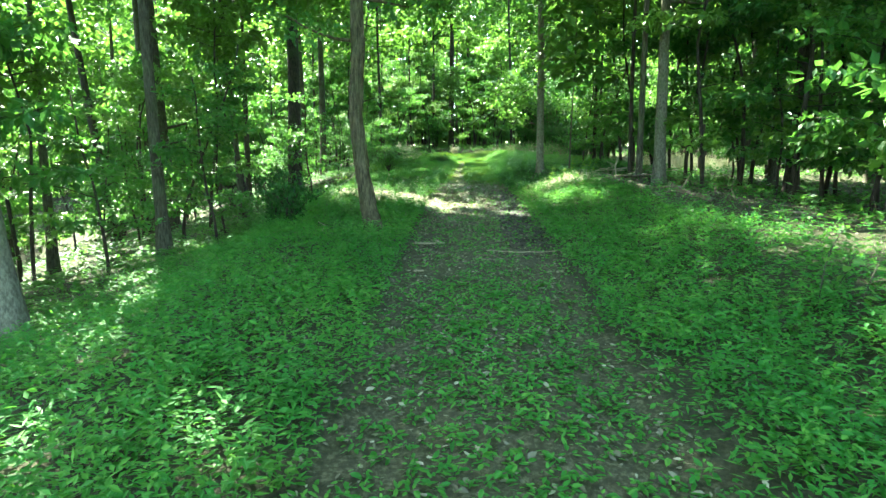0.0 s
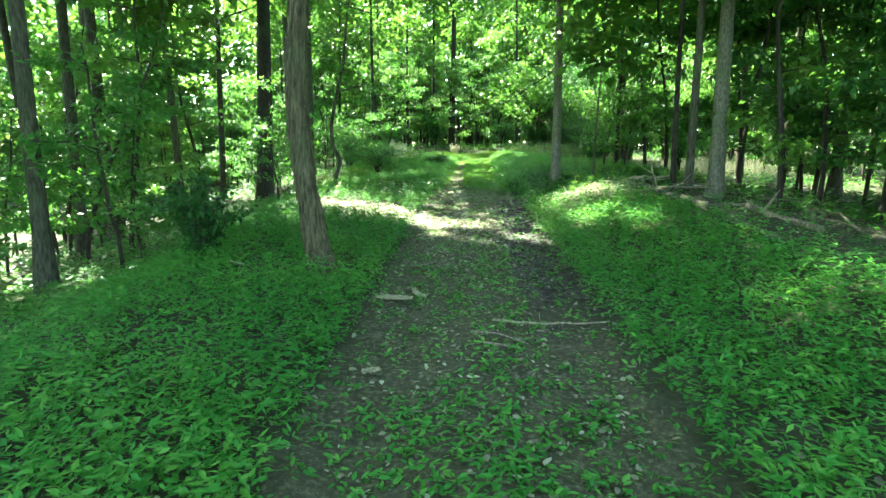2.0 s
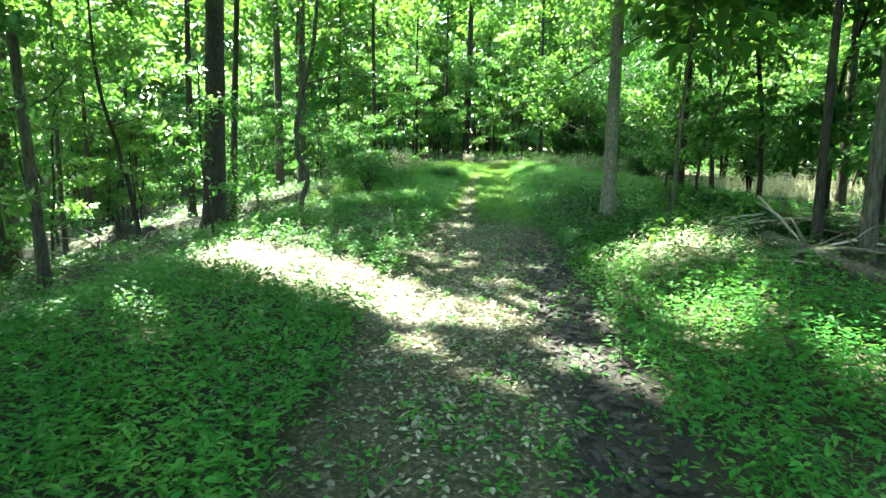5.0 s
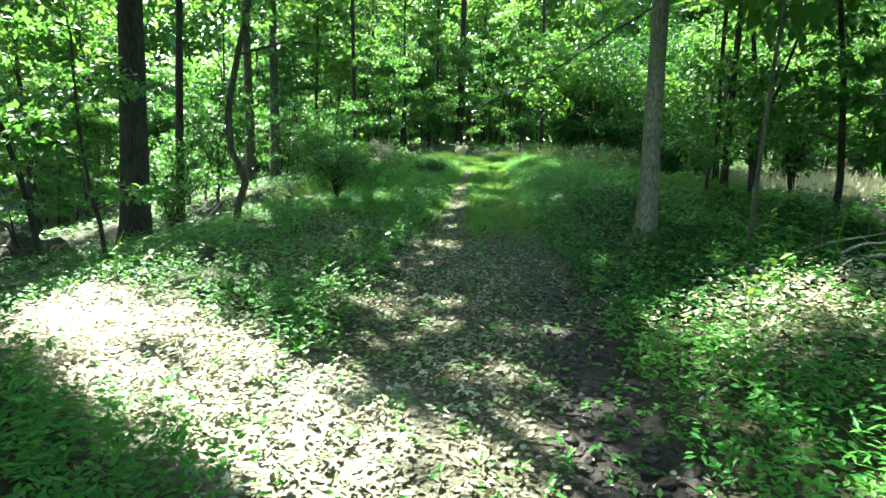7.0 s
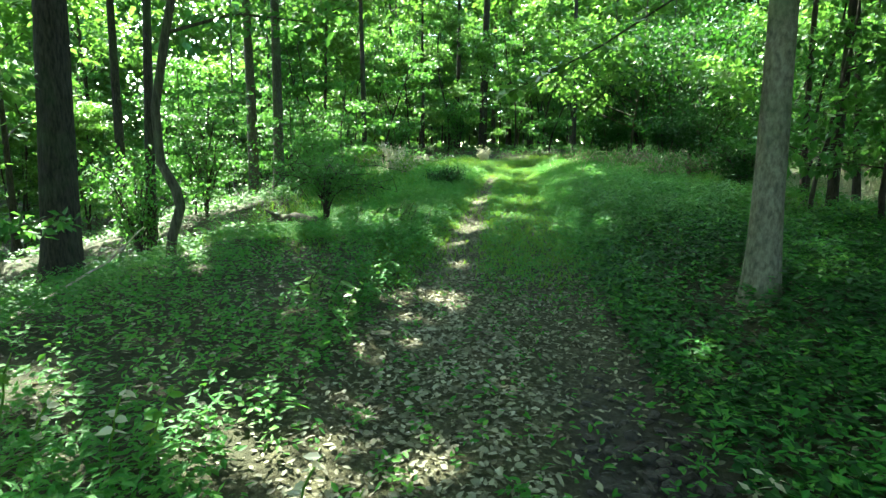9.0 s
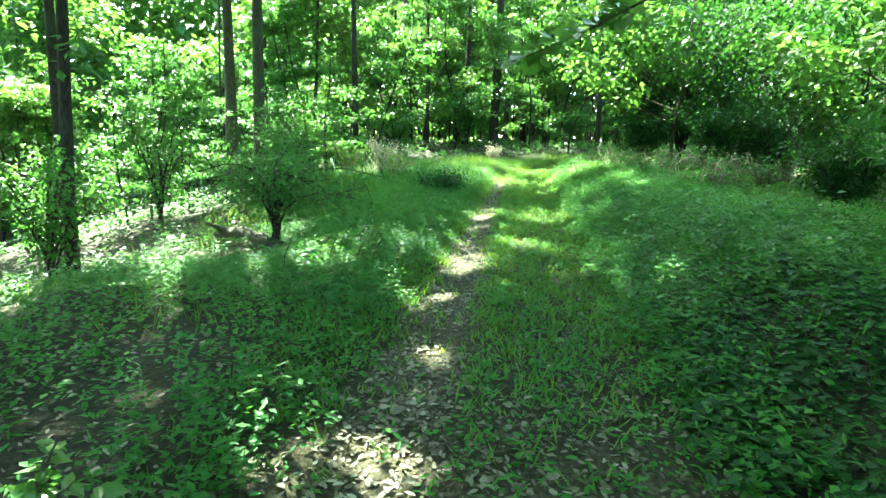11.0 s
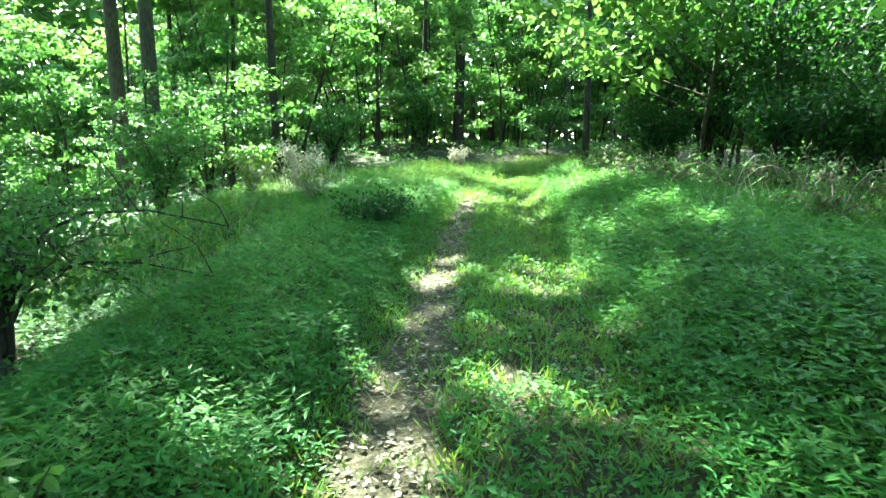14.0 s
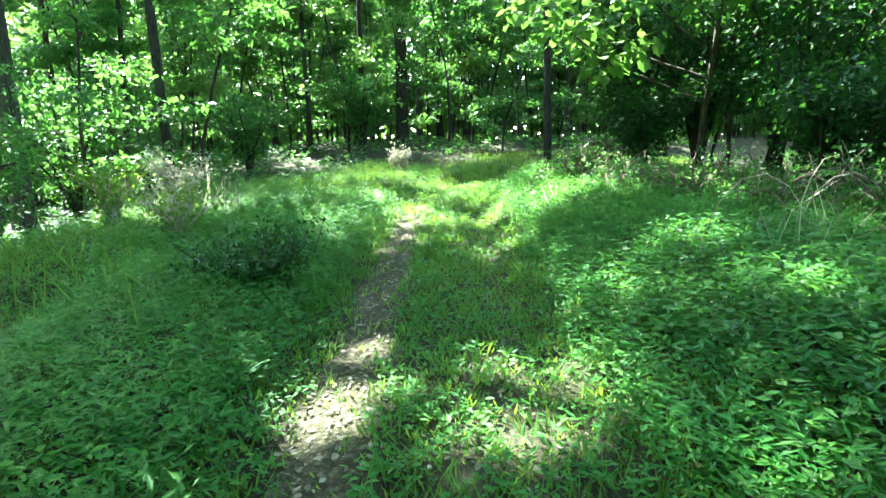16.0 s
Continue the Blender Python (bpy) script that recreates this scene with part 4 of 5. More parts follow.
def shrub(x, y, tall, wide, leaf, mat, count, stems, seed, label, bare_share=0.35, bark=BARK_DARK, name="shrub", droop=0.0, arch=1.5):
    """A bush of arching stems with leaves on their outer part."""
    q = np.random.default_rng(seed)
    base = new(name)
    base.location = (x, y, height(x, y))
    mids, fine = [], []
    for k in range(stems):
        t = 2 * math.pi * (k + q.uniform(-0.4, 0.4)) / stems
        reach, top = wide * q.uniform(0.45, 1.0), tall * q.uniform(0.65, 1.0)
        pts = [Vector((math.cos(t) * reach * f**arch + q.normal(0, 0.02), math.sin(t) * reach * f**arch + q.normal(0, 0.02), -0.08 + top * (1 - (1 - f) ** 1.7) - droop * f**3)) for f in np.linspace(0, 1, 8)]
        part("stem", solid("stem", [tube(pts, [0.022 * (1 - 0.8 * f) * (0.6 + tall / 4) for f in np.linspace(0, 1, 8)], 6, 0.08, seed + k)], bark), base)
        for j in range(7):
            f = bare_share + (1 - bare_share) * j / 6
            i = min(int(f * 7), 6)
            p = pts[i].lerp(pts[i + 1], f * 7 - i)
            e = p + Vector(q.normal(0, 0.22, 3)) * wide * 0.7 + Vector((0, 0, 0.1))
            fine.append(tube([p, p.lerp(e, 0.5) + Vector(q.normal(0, 0.03, 3)), e], [0.007, 0.005, 0.003], 4, 0, seed))
            mids += [tuple(p), tuple(p.lerp(e, 0.6)), tuple(e)]
    tagged(part("twig_spray", solid("twig_spray", fine, bark), base), kind="stuff")
    P, D, N, L = crown_leaves(mids, (0.3 * wide, 0.3 * wide, 0.2 * wide), max(3, count // len(mids)), leaf, seed, 0.7, False)
    part("foliage", leaf_mesh("foliage", P, D, N, L, L * 0.6, mat, plain=y > 24), base)
    return tagged(base, label, "shrub", "shrubs of the understory")


shrub(-2.2, 21.2, 1.75, 1.5, 0.05, LEAF_UNDER, 8000, 17, 701, "dark twiggy bush with bare arching stems in the grass", 0.5, droop=0.45, arch=2.6)
shrub(-0.15, 24.4, 0.42, 0.62, 0.055, LEAF_DARK, 2600, 12, 702, "low dense dark green bush beside the trail", 0.1)
shrub(-2.75, 7.6, 0.75, 0.45, 0.07, LEAF_DARK, 1500, 8, 703, "dark leafy shrub at the foot of the shaggy tree", 0.1)
shrub(-3.4, 9.0, 1.0, 0.4, 0.07, LEAF_DARK, 1300, 6, 704, "upright leafy shrub below the viny tree", 0.1)
for k, (x, y, tall, wide, leaf, mat) in enumerate([
    (5.3, 30.8, 4.2, 1.9, 0.14, LEAF_DARK), (5.6, 28.8, 4.0, 1.8, 0.13, LEAF_DARK), (5.9, 26.8, 3.6, 1.7, 0.12, LEAF_DARK), (7.6, 27.6, 4.6, 2.1, 0.14, LEAF_DARK), (7.4, 29.6, 4.8, 2.1, 0.14, LEAF_DARK),
    (7.6, 24.9, 3.8, 1.8, 0.13, LEAF_DARK), (9.6, 26.0, 4.6, 2.2, 0.15, LEAF_YOUNG), (7.3, 32.0, 4.8, 2.2, 0.16, LEAF_UNDER), (9.2, 29.0, 5.0, 2.2, 0.15, LEAF_UNDER),
    (8.8, 22.6, 3.0, 1.6, 0.12, LEAF_UNDER), (5.2, 25.4, 1.5, 0.9, 0.08, LEAF_DARK), (5.9, 24.7, 1.7, 1.0, 0.08, LEAF_DARK), (6.9, 23.6, 1.7, 1.0, 0.08, LEAF_UNDER), (4.5, 28.4, 1.6, 1.0, 0.09, LEAF_DARK), (6.6, 26.0, 2.2, 1.3, 0.09, LEAF_DARK), (5.5, 21.8, 1.0, 0.8, 0.07, LEAF_DARK), (-0.2, 37.0, 2.6, 1.2, 0.13, LEAF_UNDER), (-3.9, 26.6, 1.8, 0.9, 0.09, LEAF_UNDER), (-4.6, 30.0, 2.4, 1.2, 0.10, LEAF_UNDER),
    (-6.6, 22.5, 2.4, 1.3, 0.10, LEAF_UNDER), (-7.0, 26.5, 3.0, 1.5, 0.11, LEAF_UNDER), (-2.6, 33.5, 1.8, 1.0, 0.10, LEAF_UNDER)]):
    shrub(x, y, tall, wide, leaf, mat, 3600 if x > 2 else 2200, 9, 720 + k, "large leafy bush with layered bright green leaves" if mat is LEAF_YOUNG else "dense dark green bush of the thicket" if mat is LEAF_DARK else "leafy green bush of the understory", 0.25)
for k, (x, y, tall) in enumerate([(3.25, 27.3, 0.75), (3.6, 26.4, 0.7), (3.85, 25.5, 0.8), (4.2, 24.7, 0.7), (4.6, 24.0, 0.85), (4.3, 23.1, 0.6), (5.1, 23.2, 0.8), (3.9, 29.0, 0.8)]):
    shrub(x, y, tall, 0.62, 0.042, LEAF_UNDER, 1300, 12, 760 + k, "straggling bramble with dry arching canes at the thicket edge", 0.12, WOOD_DEAD, "bramble", 0.3)
shrub(0.85, 32.8, 0.6, 0.35, 0.10, LEAF_PALE, 260, 7, 770, "pale sunlit weed where the trail bends", 0.2, TWIG_PALE)


def pole(name, pts, r0, r1, material, label, category, seed, sides=9, rough=0.06, stubs=0):
    """A log, branch or stick lying on the ground."""
    q = np.random.default_rng(seed)
    base = new(name)
    o = Vector(pts[0])
    base.location = o
    line = []
    for a, b in zip(pts, pts[1:]):
        for f in np.linspace(0, 1, 5)[:-1]:
            line.append(Vector(a).lerp(Vector(b), f) - o + Vector(q.normal(0, r0 * 0.25, 3)))
    line.append(Vector(pts[-1]) - o)
    n = len(line)
    rad = [r0 + (r1 - r0) * k / (n - 1) for k in range(n)]
    part("shaft", solid("shaft", [tube(line, rad, sides, rough, seed)], material), base)
    for k in range(stubs):
        i = int(q.integers(1, n - 1))
        far = min(0.3, r0 * 7)
        e = line[i] + Vector((q.normal(0, far), q.normal(0, far), abs(q.normal(far / 2, far / 2))))
        part("stub", solid("stub", [tube([line[i], line[i].lerp(e, 0.5) + Vector(q.normal(0, 0.008, 3)), e], [r1 * 0.6, r1 * 0.4, r1 * 0.15], 5, 0.1, seed + k)], material), base)
    return tagged(base, label, category)


def on(x, y, up=0.0):
    return (x, y, height(x, y) + up)


pole("fallen_log", [on(3.55, 12.0, 0.10), on(3.6, 9.2, 0.09), on(3.15, 6.6, 0.05)], 0.072, 0.055, BARK_MID, "long fallen log with peeling bark along the verge", "log", 801, 12, 0.1, 5)
pole("fallen_log", [on(4.1, 9.3, 0.08), on(4.0, 7.6, 0.05)], 0.05, 0.04, WOOD_DEAD, "short pale broken log lying behind the verge", "log", 802, 10, 0.1, 2)
pole("fallen_log", [on(-4.0, 23.2, 0.25), on(-3.1, 22.2, 0.22), on(-2.05, 20.95, 0.14)], 0.07, 0.1, BARK_MID, "fallen log half hidden in the grass below the bush", "log", 803, 12, 0.1, 3)
q = np.random.default_rng(811)
for k in range(16):
    x, y, t, n = q.uniform(2.5, 4.0), q.uniform(11.4, 14.4), q.uniform(-0.9, 0.5), q.uniform(0.7, 2.0)
    a, b = (x, y), (x + math.cos(t) * n, y + math.sin(t) * n)
    m = ((a[0] + b[0]) / 2, (a[1] + b[1]) / 2)
    pole("dead_branch", [on(*a, 0.03), on(*m, q.uniform(0.06, 0.22)), on(*b, q.uniform(0.02, 0.3))], q.uniform(0.012, 0.03), 0.006, TWIG_PALE if k % 3 else WOOD_DEAD,
         "pale dead branch in a heap beside the trail", "branch", 820 + k, 6, 0.05, 2)
pole("dead_branch", [on(4.6, 14.2, 0.4), on(4.1, 12.8, 0.25), on(3.7, 11.4, 0.06)], 0.024, 0.010, TWIG_PALE, "long pale dead branch leaning on the brush heap", "branch", 841, 7, 0.05, 3)
pole("stick", [on(0.21, 5.80, 0.05), on(0.6, 5.80, 0.06), on(0.95, 5.84, 0.05), on(1.15, 5.84, 0.05)], 0.010, 0.006, BARK_PIECE, "pale thin stick lying across the trail", "stick", 842, 6, 0.1, 1)
pole("stick", [on(0.02, 5.56, 0.045), on(0.22, 5.5, 0.05), on(0.42, 5.36, 0.04)], 0.008, 0.005, WOOD_DEAD, "thin brown stick lying on the trail", "stick", 843, 6, 0.1)
pole("stick", [on(0.1, 5.36, 0.04), on(0.2, 5.31, 0.045), on(0.32, 5.26, 0.04)], 0.008, 0.005, WOOD_DEAD, "thin brown stick lying on the trail", "stick", 844, 6, 0.1)
pole("stick", [on(-0.5, 7.9, 0.02), on(-0.25, 8.1, 0.02), on(-0.1, 8.3, 0.02)], 0.008, 0.005, WOOD_DEAD, "thin dark stick lying on the trail", "stick", 845, 6, 0.1)
pole("stick", [on(-2.2, 7.1, 0.02), on(-2.1, 6.95, 0.16), on(-2.15, 6.7, 0.26)], 0.012, 0.006, TWIG_PALE, "bent pale dead twig standing in the herbs", "stick", 846, 6, 0.1, 1)
pole("stick", [on(-3.6, 15.6, 0.02), on(-3.0, 16.1, 0.25), on(-2.8, 16.4, 0.5)], 0.014, 0.006, TWIG_PALE, "pale dead branch leaning in the grass", "stick", 847, 6, 0.1)


def crooked_sapling():
    """The thin tree with a kinked foot."""
    base = new("sapling")
    base.location = on(-3.0, 17.2)
    pts = [Vector(p) for p in ((0, 0, -0.15), (0.05, 0, 0.25), (0.17, 0, 0.6), (0.13, 0, 0.8), (-0.03, 0, 1.1), (-0.05, 0, 1.7), (0.12, 0, 2.5), (0.3, 0, 3.2), (0.4, 0.1, 4.5), (0.6, 0.2, 6.0))]
    part("stem", solid("stem", [tube(pts, [0.06, 0.055, 0.055, 0.058, 0.05, 0.048, 0.045, 0.04, 0.03, 0.012], 10, 0.08, 5)], BARK_MID), base)
    part("limb", solid("limb", [tube([pts[6], pts[6] + Vector((0.7, 0.2, 0.25)), pts[6] + Vector((1.5, 0.4, 0.2))], [0.022, 0.015, 0.005], 6, 0.05, 6)], BARK_MID), base)
    mids = [tuple(pts[k] + Vector(q.normal(0, 0.5, 3))) for k in (6, 7, 7, 8, 8, 8, 9, 9, 9, 9)] + [tuple(pts[6] + Vector((x, 0.3, 0.2))) for x in (0.6, 1.0, 1.5)]
    P, D, N, L = crown_leaves(mids, (0.55, 0.55, 0.35), 70, 0.11, 71, 0.6, False)
    part("foliage", leaf_mesh("foliage", P, D, N, L, L * 0.6, LEAF_UNDER), base)
    tagged(base, "thin crooked young tree with a kinked trunk", "sapling")


crooked_sapling()


def slab(x, y, long, wide, turn, tilt, label, seed):
    """A curled piece of pale bark on the ground."""
    u = np.random.default_rng(seed)
    bm = bmesh.new()
    rows, cols, thick = 9, 5, 0.006
    grid = {}
    for side in (0, 1):
        for i in range(rows):
            for j in range(cols):
                f, g = i / (rows - 1) - 0.5, j / (cols - 1) - 0.5
                w = wide * (1 - 0.5 * (2 * f) ** 2) * (1 + u.normal(0, 0.05))
                grid[side, i, j] = bm.verts.new((f * long, g * w, 0.010 + (2 * g) ** 2 * wide * 0.06 + side * thick + u.normal(0, 0.002)))
    for i in range(rows - 1):
        for j in range(cols - 1):
            bm.faces.new([grid[1, i, j], grid[1, i + 1, j], grid[1, i + 1, j + 1], grid[1, i, j + 1]])
            bm.faces.new([grid[0, i, j], grid[0, i, j + 1], grid[0, i + 1, j + 1], grid[0, i + 1, j]])
    for i in range(rows - 1):
        for j in (0, cols - 1):
            bm.faces.new([grid[0, i, j], grid[0, i + 1, j], grid[1, i + 1, j], grid[1, i, j]])
    for j in range(cols - 1):
        for i in (0, rows - 1):
            bm.faces.new([grid[0, i, j], grid[0, i, j + 1], grid[1, i, j + 1], grid[1, i, j]])
    bmesh.ops.recalc_face_normals(bm, faces=bm.faces)
    me = bpy.data.meshes.new("bark_piece")
    bm.to_mesh(me)
    bm.free()
    me.materials.append(BARK_PIECE)
    ob = new("bark_piece", me)
    ob.matrix_basis = pose(*on(x, y, 0.02), tilt, 0, turn)
    tagged(ob, label, "bark")


slab(-0.62, 6.58, 0.34, 0.13, -8, 4, "flat pale piece of fallen bark on the trail edge", 1)
slab(-0.40, 6.76, 0.11, 0.15, 70, 20, "upright pale flake of bark on the trail edge", 2)
slab(-0.66, 5.0, 0.13, 0.07, 30, 5, "small pale flake of bark on the trail", 3)
slab(-0.15, 14.9, 0.14, 0.08, 10, 5, "small pale flake of bark on the trail", 4)


def root_mound():
    """An upturned root plate grown over with earth and dead roots."""
    base = new("root_mound")
    x, y = -7.4, 18.8
    base.location = on(x, y)
    u = np.random.default_rng(91)
    bm = bmesh.new()
    bmesh.ops.create_icosphere(bm, subdivisions=4, radius=1)
    for v in bm.verts:
        n = noise.noise(v.co * 2.2) * 0.22 + noise.noise(v.co * 6) * 0.08
        v.co = Vector((v.co.x * 0.95, v.co.y * 0.5, max(v.co.z, -0.25) * 0.75)) * (1 + n)
    me = bpy.data.meshes.new("earth")
    bm.to_mesh(me)
    bm.free()
    me.materials.append(BARK_MID)
    part("earth", me, base)
    for k in range(11):
        t = u.uniform(-0.4, 3.5)
        a = Vector((math.cos(t) * 0.6, -0.35, 0.35 * math.sin(t) + 0.2))
        e = a * 1.7 + Vector(u.normal(0, 0.2, 3))
        part("root", solid("root", [tube([a * 0.6, a.lerp(e, 0.5) + Vector(u.normal(0, 0.08, 3)), e], [0.035, 0.02, 0.006], 6, 0.1, k)], TWIG_PALE if k % 2 else BARK_DARK), base)
    tagged(base, "upturned root plate with earth and dead roots", "root plate")


root_mound()


def tuft(x, y, n, tall, spread, mat, seed, label, wide=0.012, name="grass_tuft"):
    u = np.random.default_rng(seed)
    px, py = x + u.normal(0, spread, n), y + u.normal(0, spread * 0.7, n)
    P = np.stack([px, py, land(px, py) - 0.01], 1)
    D = np.stack([u.normal(0, 0.35, n), u.normal(0, 0.35, n), np.ones(n)], 1)
    me = leaf_mesh(name, P, D, u.normal(0, 1, (n, 3)), tall * u.uniform(0.5, 1.15, n), wide, mat, droop=-0.25)
    tagged(new(name, me), label, "grass", kind="stuff")


# Both given whitish leaves that stand in for full sun on green ones.
shrub(-1.85, 27.4, 0.95, 0.42, 0.055, LEAF_PALE, 1500, 12, 849, "bushy weed in the tall grass, its leaves paled to look sunlit", 0.2, TWIG_PALE)
tuft(-1.85, 27.4, 220, 0.75, 0.35, LEAF_PALE, 851, "thin grass round the bushy weed, coloured pale to look sunlit", 0.007)
shrub(-2.75, 27.5, 0.8, 0.5, 0.06, LEAF_GRASS, 1300, 10, 852, "sunlit leafy weed in the tall grass", 0.15, TWIG_PALE)
shrub(-1.3, 25.9, 0.7, 0.5, 0.05, LEAF_GRASS, 1200, 10, 858, "straggling light green weed in the tall grass", 0.15, TWIG_PALE)
tuft(4.3, 23.6, 90, 0.45, 0.5, LEAF_PALE, 853, "pale dry bent stalks beside the thicket", 0.008)
tuft(3.4, 26.2, 120, 0.4, 0.6, LEAF_PALE, 854, "pale dry stalks in the tall grass", 0.008)
tuft(-3.6, 24.4, 220, 0.45, 0.9, LEAF_GRASS, 855, "tall soft grass in the clearing")
tuft(-2.6, 24.6, 300, 0.55, 0.9, LEAF_GRASS, 856, "tall soft grass in the clearing")
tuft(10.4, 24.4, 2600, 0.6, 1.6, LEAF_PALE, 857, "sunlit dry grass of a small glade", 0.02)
for k in range(7):
    x, y = 4.2 + q.normal(0, 0.5), 23.7 + q.normal(0, 0.5)
    h, w, t = q.uniform(0.35, 0.7), q.uniform(0.3, 0.7), q.uniform(-0.6, 0.6)
    arc = [on(x + w * (1 - math.cos(f)) * math.cos(t) * 0.6, y + w * (1 - math.cos(f)) * math.sin(t) * 0.6, h * math.sin(f) - 0.02) for f in np.linspace(0, 2.5, 7)]
    pole("dry_stalk", arc, 0.005, 0.002, TWIG_PALE, "bent pale dry stalk arching out of the thicket", "stalk", 860 + k, 6, 0.1, 2)


def weed(x, y, tall, leaves, leaf, mat, seed, label, stem=LEAF_GRASS):
    """One upright weed with a stem and leaves of its own."""
    u = np.random.default_rng(seed)
    base = new("weed")
    base.location = on(x, y)
    pts = [Vector((u.normal(0, 0.006) + 0.12 * f * f, u.normal(0, 0.006), -0.03 + tall * f)) for f in np.linspace(0, 1, 6)]
    part("stem", solid("stem", [tube(pts, [0.005] * 5 + [0.002], 5, 0, seed)], stem), base)
    f = u.uniform(0.35, 1.0, leaves)
    i = np.minimum((f * 5).astype(int), 4)
    A = np.array([tuple(p) for p in pts])
    P = A[i] + (A[i + 1] - A[i]) * (f * 5 - i)[:, None]
    a = u.uniform(0, 6.28, leaves)
    D = np.stack([np.cos(a), np.sin(a), u.normal(0.1, 0.3, leaves)], 1)
    L = leaf * u.uniform(0.6, 1.2, leaves)
    part("leaves", leaf_mesh("leaves", P, D, u.normal(0, 0.3, D.shape) + [0, 0, 1], L, L * 0.6, mat, droop=0.3), base)
    tagged(base, label, "weed", "weeds beside the trail")


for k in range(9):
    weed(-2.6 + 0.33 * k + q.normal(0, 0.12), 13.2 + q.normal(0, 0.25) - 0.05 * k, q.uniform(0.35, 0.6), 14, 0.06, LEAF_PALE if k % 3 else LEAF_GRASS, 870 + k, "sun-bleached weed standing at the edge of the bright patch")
for k in range(8):
    weed(2.3 + q.uniform(0, 1.2), 12.0 + q.uniform(0, 1.6), q.uniform(0.4, 0.75), 10, 0.08, LEAF_GRASS, 880 + k, "thin weed standing by the heap of dead branches")
for k in range(10):
    weed(2.3 + q.uniform(0, 0.6), 1.9 + q.uniform(0, 0.8), q.uniform(0.4, 0.7), 7, 0.10, LEAF_YOUNG, 890 + k, "broad-leaved vine shoot rising from the herbs", BARK_MID)
for k in range(5):
    weed(-0.85 + q.normal(0, 0.15), 15.2 + q.normal(0, 0.2), q.uniform(0.3, 0.5), 14, 0.08, LEAF_YOUNG, 905 + k, "yellow-green weed beside the leafy trail", BARK_MID)
for k in range(14):
    weed(-0.7 + q.normal(0, 0.35), 18.7 + q.normal(0, 0.5), q.uniform(0.3, 0.5), 22, 0.07, LEAF_YOUNG, 915 + k, "bushy bright green weed in the sun", BARK_MID)
for k, (x, y) in enumerate([(0.85, 18.5), (0.3, 1.9), (0.55, 2.6), (-0.2, 3.1), (0.6, 4.4), (1.0, 7.6), (1.9, 21.0), (2.4, 21.5), (0.2, 4.0), (0.9, 3.3)]):
    weed(x, y, 0.09, 8, 0.13 if k == 0 else 0.075, LEAF_HERB, 935 + k, "low broad-leaved plant growing on the trail", BARK_MID)


def young_maple(x, y, limbs, seed, label):
    """A young broad-leaved tree whose low boughs reach over the grass."""
    tree(x, y, 0.09, 6.5, (0.0, 0.0), 0.1, BARK_MID, label, seed=seed, radius=1.6, clumps=22, sides=10, low=limbs, leaf=0.2)


young_maple(4.9, 27.5, ((1.2, 3.0, 3.3, 0.16, LEAF_YOUNG), (1.5, 2.7, 2.9, 0.16, LEAF_YOUNG), (1.8, 3.3, 3.1, 0.15, LEAF_YOUNG), (2.1, 3.0, 2.6, 0.15, LEAF_YOUNG), (2.0, 4.2, 2.2, 0.15, LEAF_YOUNG), (2.5, 2.6, 2.4, 0.15, LEAF_YOUNG), (2.7, 3.6, 2.2, 0.15, LEAF_YOUNG)), 951,
            "young maple with sunlit yellow-green boughs over the grass")
young_maple(7.4, 24.2, ((1.8, 3.3, 2.6, 0.16, LEAF_YOUNG), (2.3, 2.9, 2.2, 0.16, LEAF_YOUNG), (2.6, 4.0, 2.4, 0.16, LEAF_YOUNG)), 952, "young maple with bright leaves at the edge of the thicket")
young_maple(6.9, 30.2, ((2.0, 3.0, 2.8, 0.17, LEAF_YOUNG), (2.6, 3.5, 2.6, 0.17, LEAF_YOUNG), (3.0, 2.6, 2.4, 0.17, LEAF_YOUNG)), 953, "young maple with sunlit boughs above the thicket")


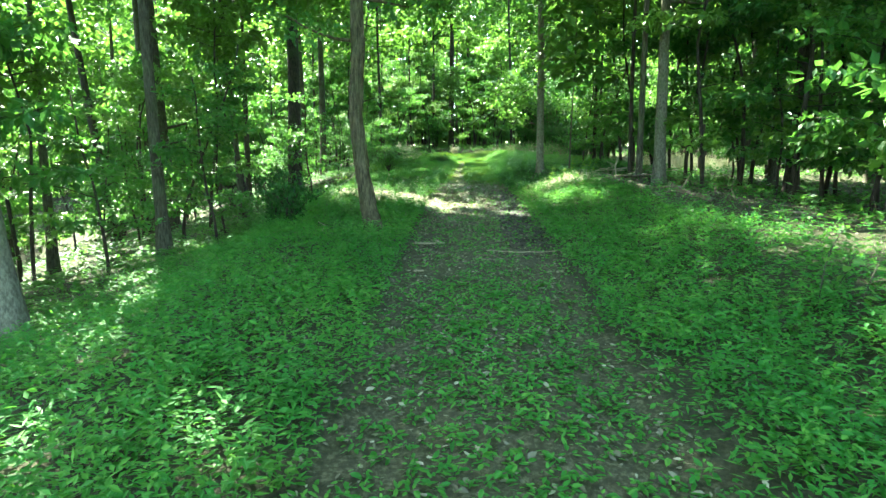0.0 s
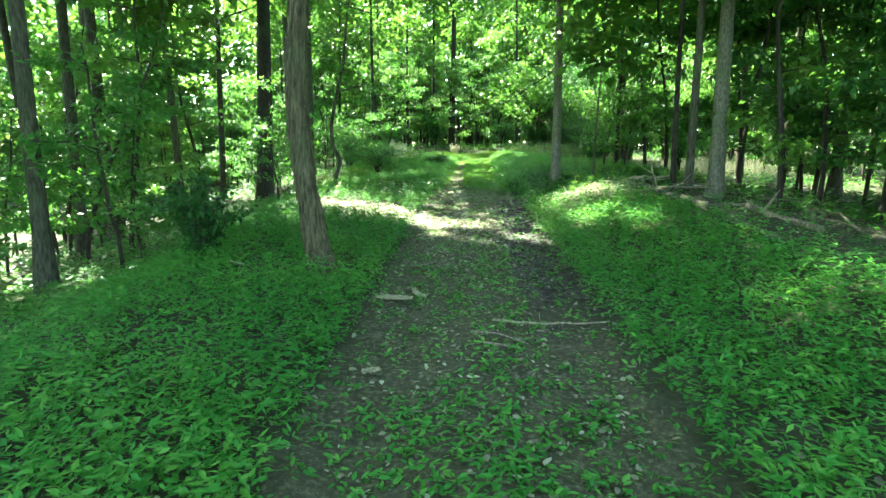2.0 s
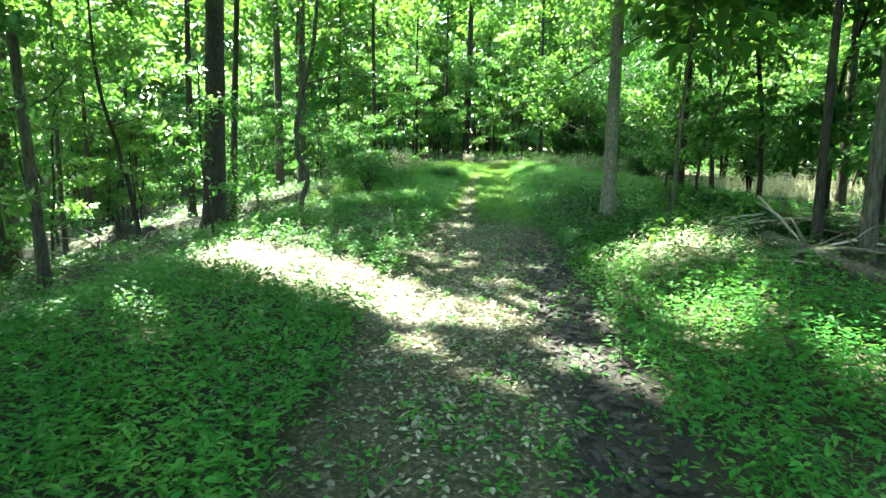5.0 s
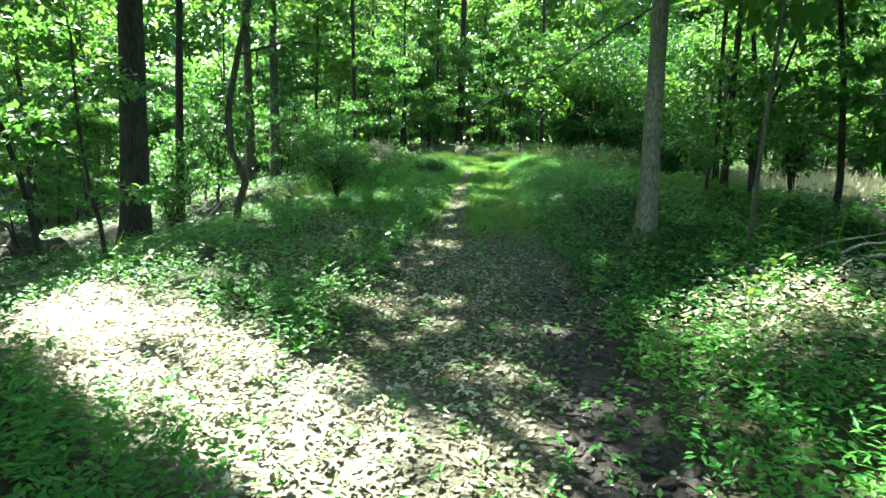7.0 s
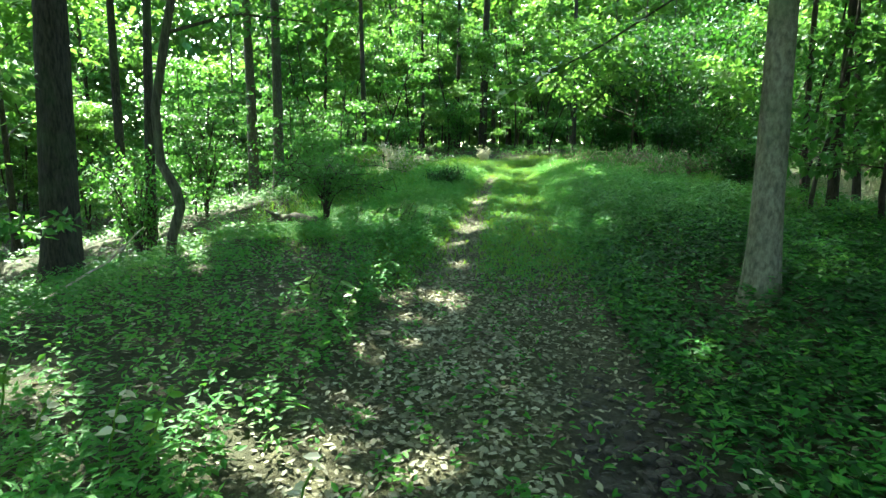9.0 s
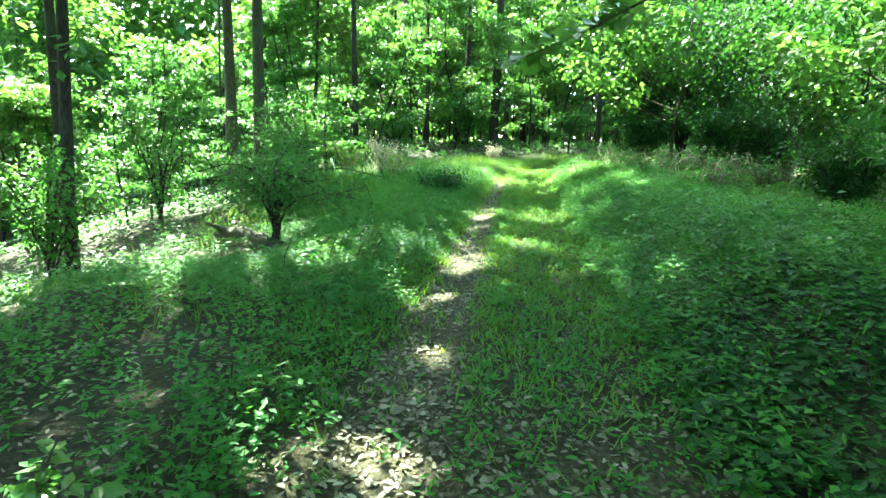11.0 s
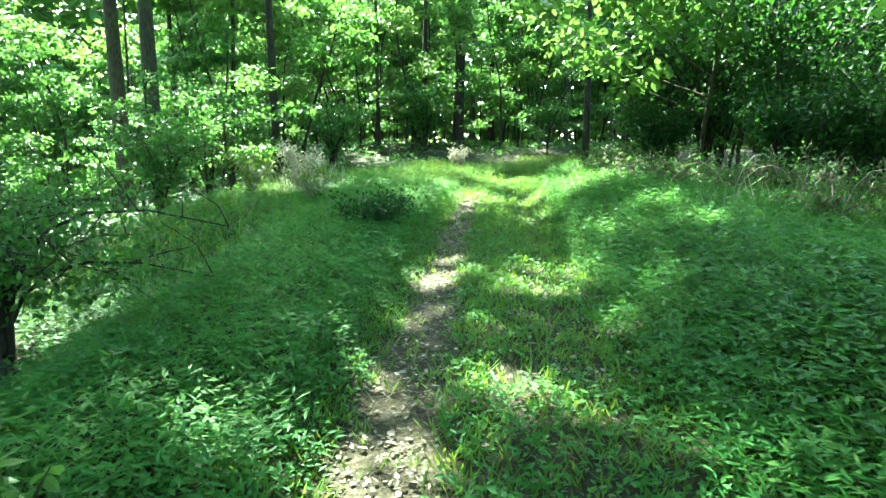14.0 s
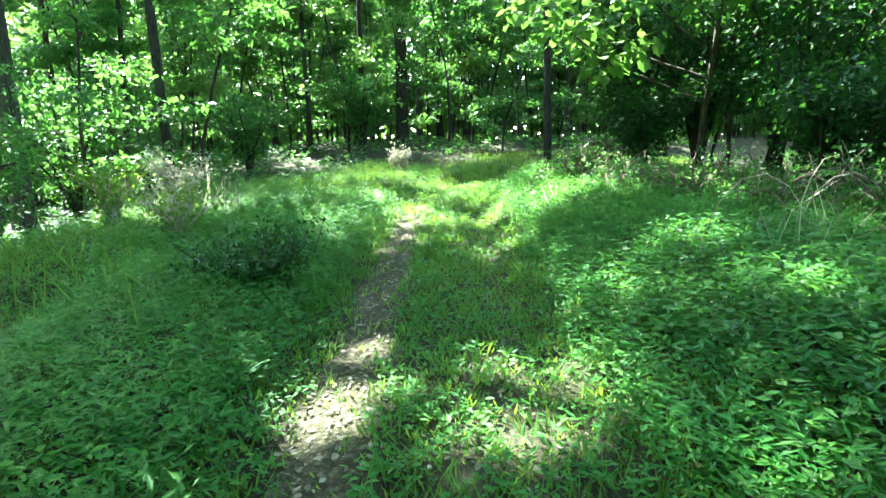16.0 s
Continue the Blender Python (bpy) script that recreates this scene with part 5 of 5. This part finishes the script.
def shaggy_plates():
    """Loose strips of bark on the shaggy tree, lifted at their lower ends."""
    u = np.random.default_rng(31)
    host = next(o for o in scene.objects if o.name.startswith("tree") and "shaggy" in o.get("label", "") and "flaking" in o.get("label", ""))
    mesh = next(c for c in host.children if c.name.startswith("trunk")).data
    co = np.empty(len(mesh.vertices) * 3, np.float32)
    mesh.vertices.foreach_get("co", co)
    co = co.reshape(-1, 3)
    rings = [co[k * 22:(k + 1) * 22] for k in range(30)]
    mid = np.array([g.mean(0) for g in rings])
    rad = np.array([np.linalg.norm(g[:, :2] - g.mean(0)[:2], axis=1).mean() for g in rings])
    pieces = []
    for k in range(330):
        z = u.uniform(0.05, 4.6)
        t = u.uniform(0, 2 * math.pi)
        long, wide = u.uniform(0.10, 0.30), u.uniform(0.018, 0.04)
        row = []
        for f, lift in ((0, 0.012), (0.5, 0.006), (1, 0.001)):
            zz = z + long * f
            c = np.array([np.interp(zz, mid[:, 2], mid[:, 0]), np.interp(zz, mid[:, 2], mid[:, 1])])
            R = float(np.interp(zz, mid[:, 2], rad))
            for side in (-1, 1):
                a = t + side * wide / 2 / R * (1 - 0.25 * abs(2 * f - 1)) + u.normal(0, 0.02)
                for out in (-0.004, 0.009):
                    row.append(Vector((c[0] + math.cos(a) * (R + lift + out), c[1] + math.sin(a) * (R + lift + out), zz)))
        faces = []
        for j in (0, 4):
            faces += [(j + 1, j + 3, j + 7, j + 5), (j, j + 1, j + 5, j + 4), (j + 3, j + 2, j + 6, j + 7)]
        faces += [(0, 2, 3, 1), (8, 9, 11, 10)]
        pieces.append((row, faces))
    tagged(part("bark_flaking", solid("bark_flaking", pieces, BARK_SHAG, False), host), kind="stuff")


shaggy_plates()
q = np.random.default_rng(961)
for k in range(22):
    x, y, t, n = q.uniform(3.6, 7.5), q.uniform(5.5, 13.5), q.uniform(0, 3.1), q.uniform(0.6, 2.2)
    a, b = (x, y), (x + math.cos(t) * n, y + math.sin(t) * n)
    pole("dead_branch", [on(*a, 0.03), on((a[0] + b[0]) / 2, (a[1] + b[1]) / 2, q.uniform(0.04, 0.15)), on(*b, 0.03)], q.uniform(0.012, 0.035), 0.007, WOOD_DEAD,
         "brown dead branch lying on the forest floor", "branch", 970 + k, 6, 0.05, 2)
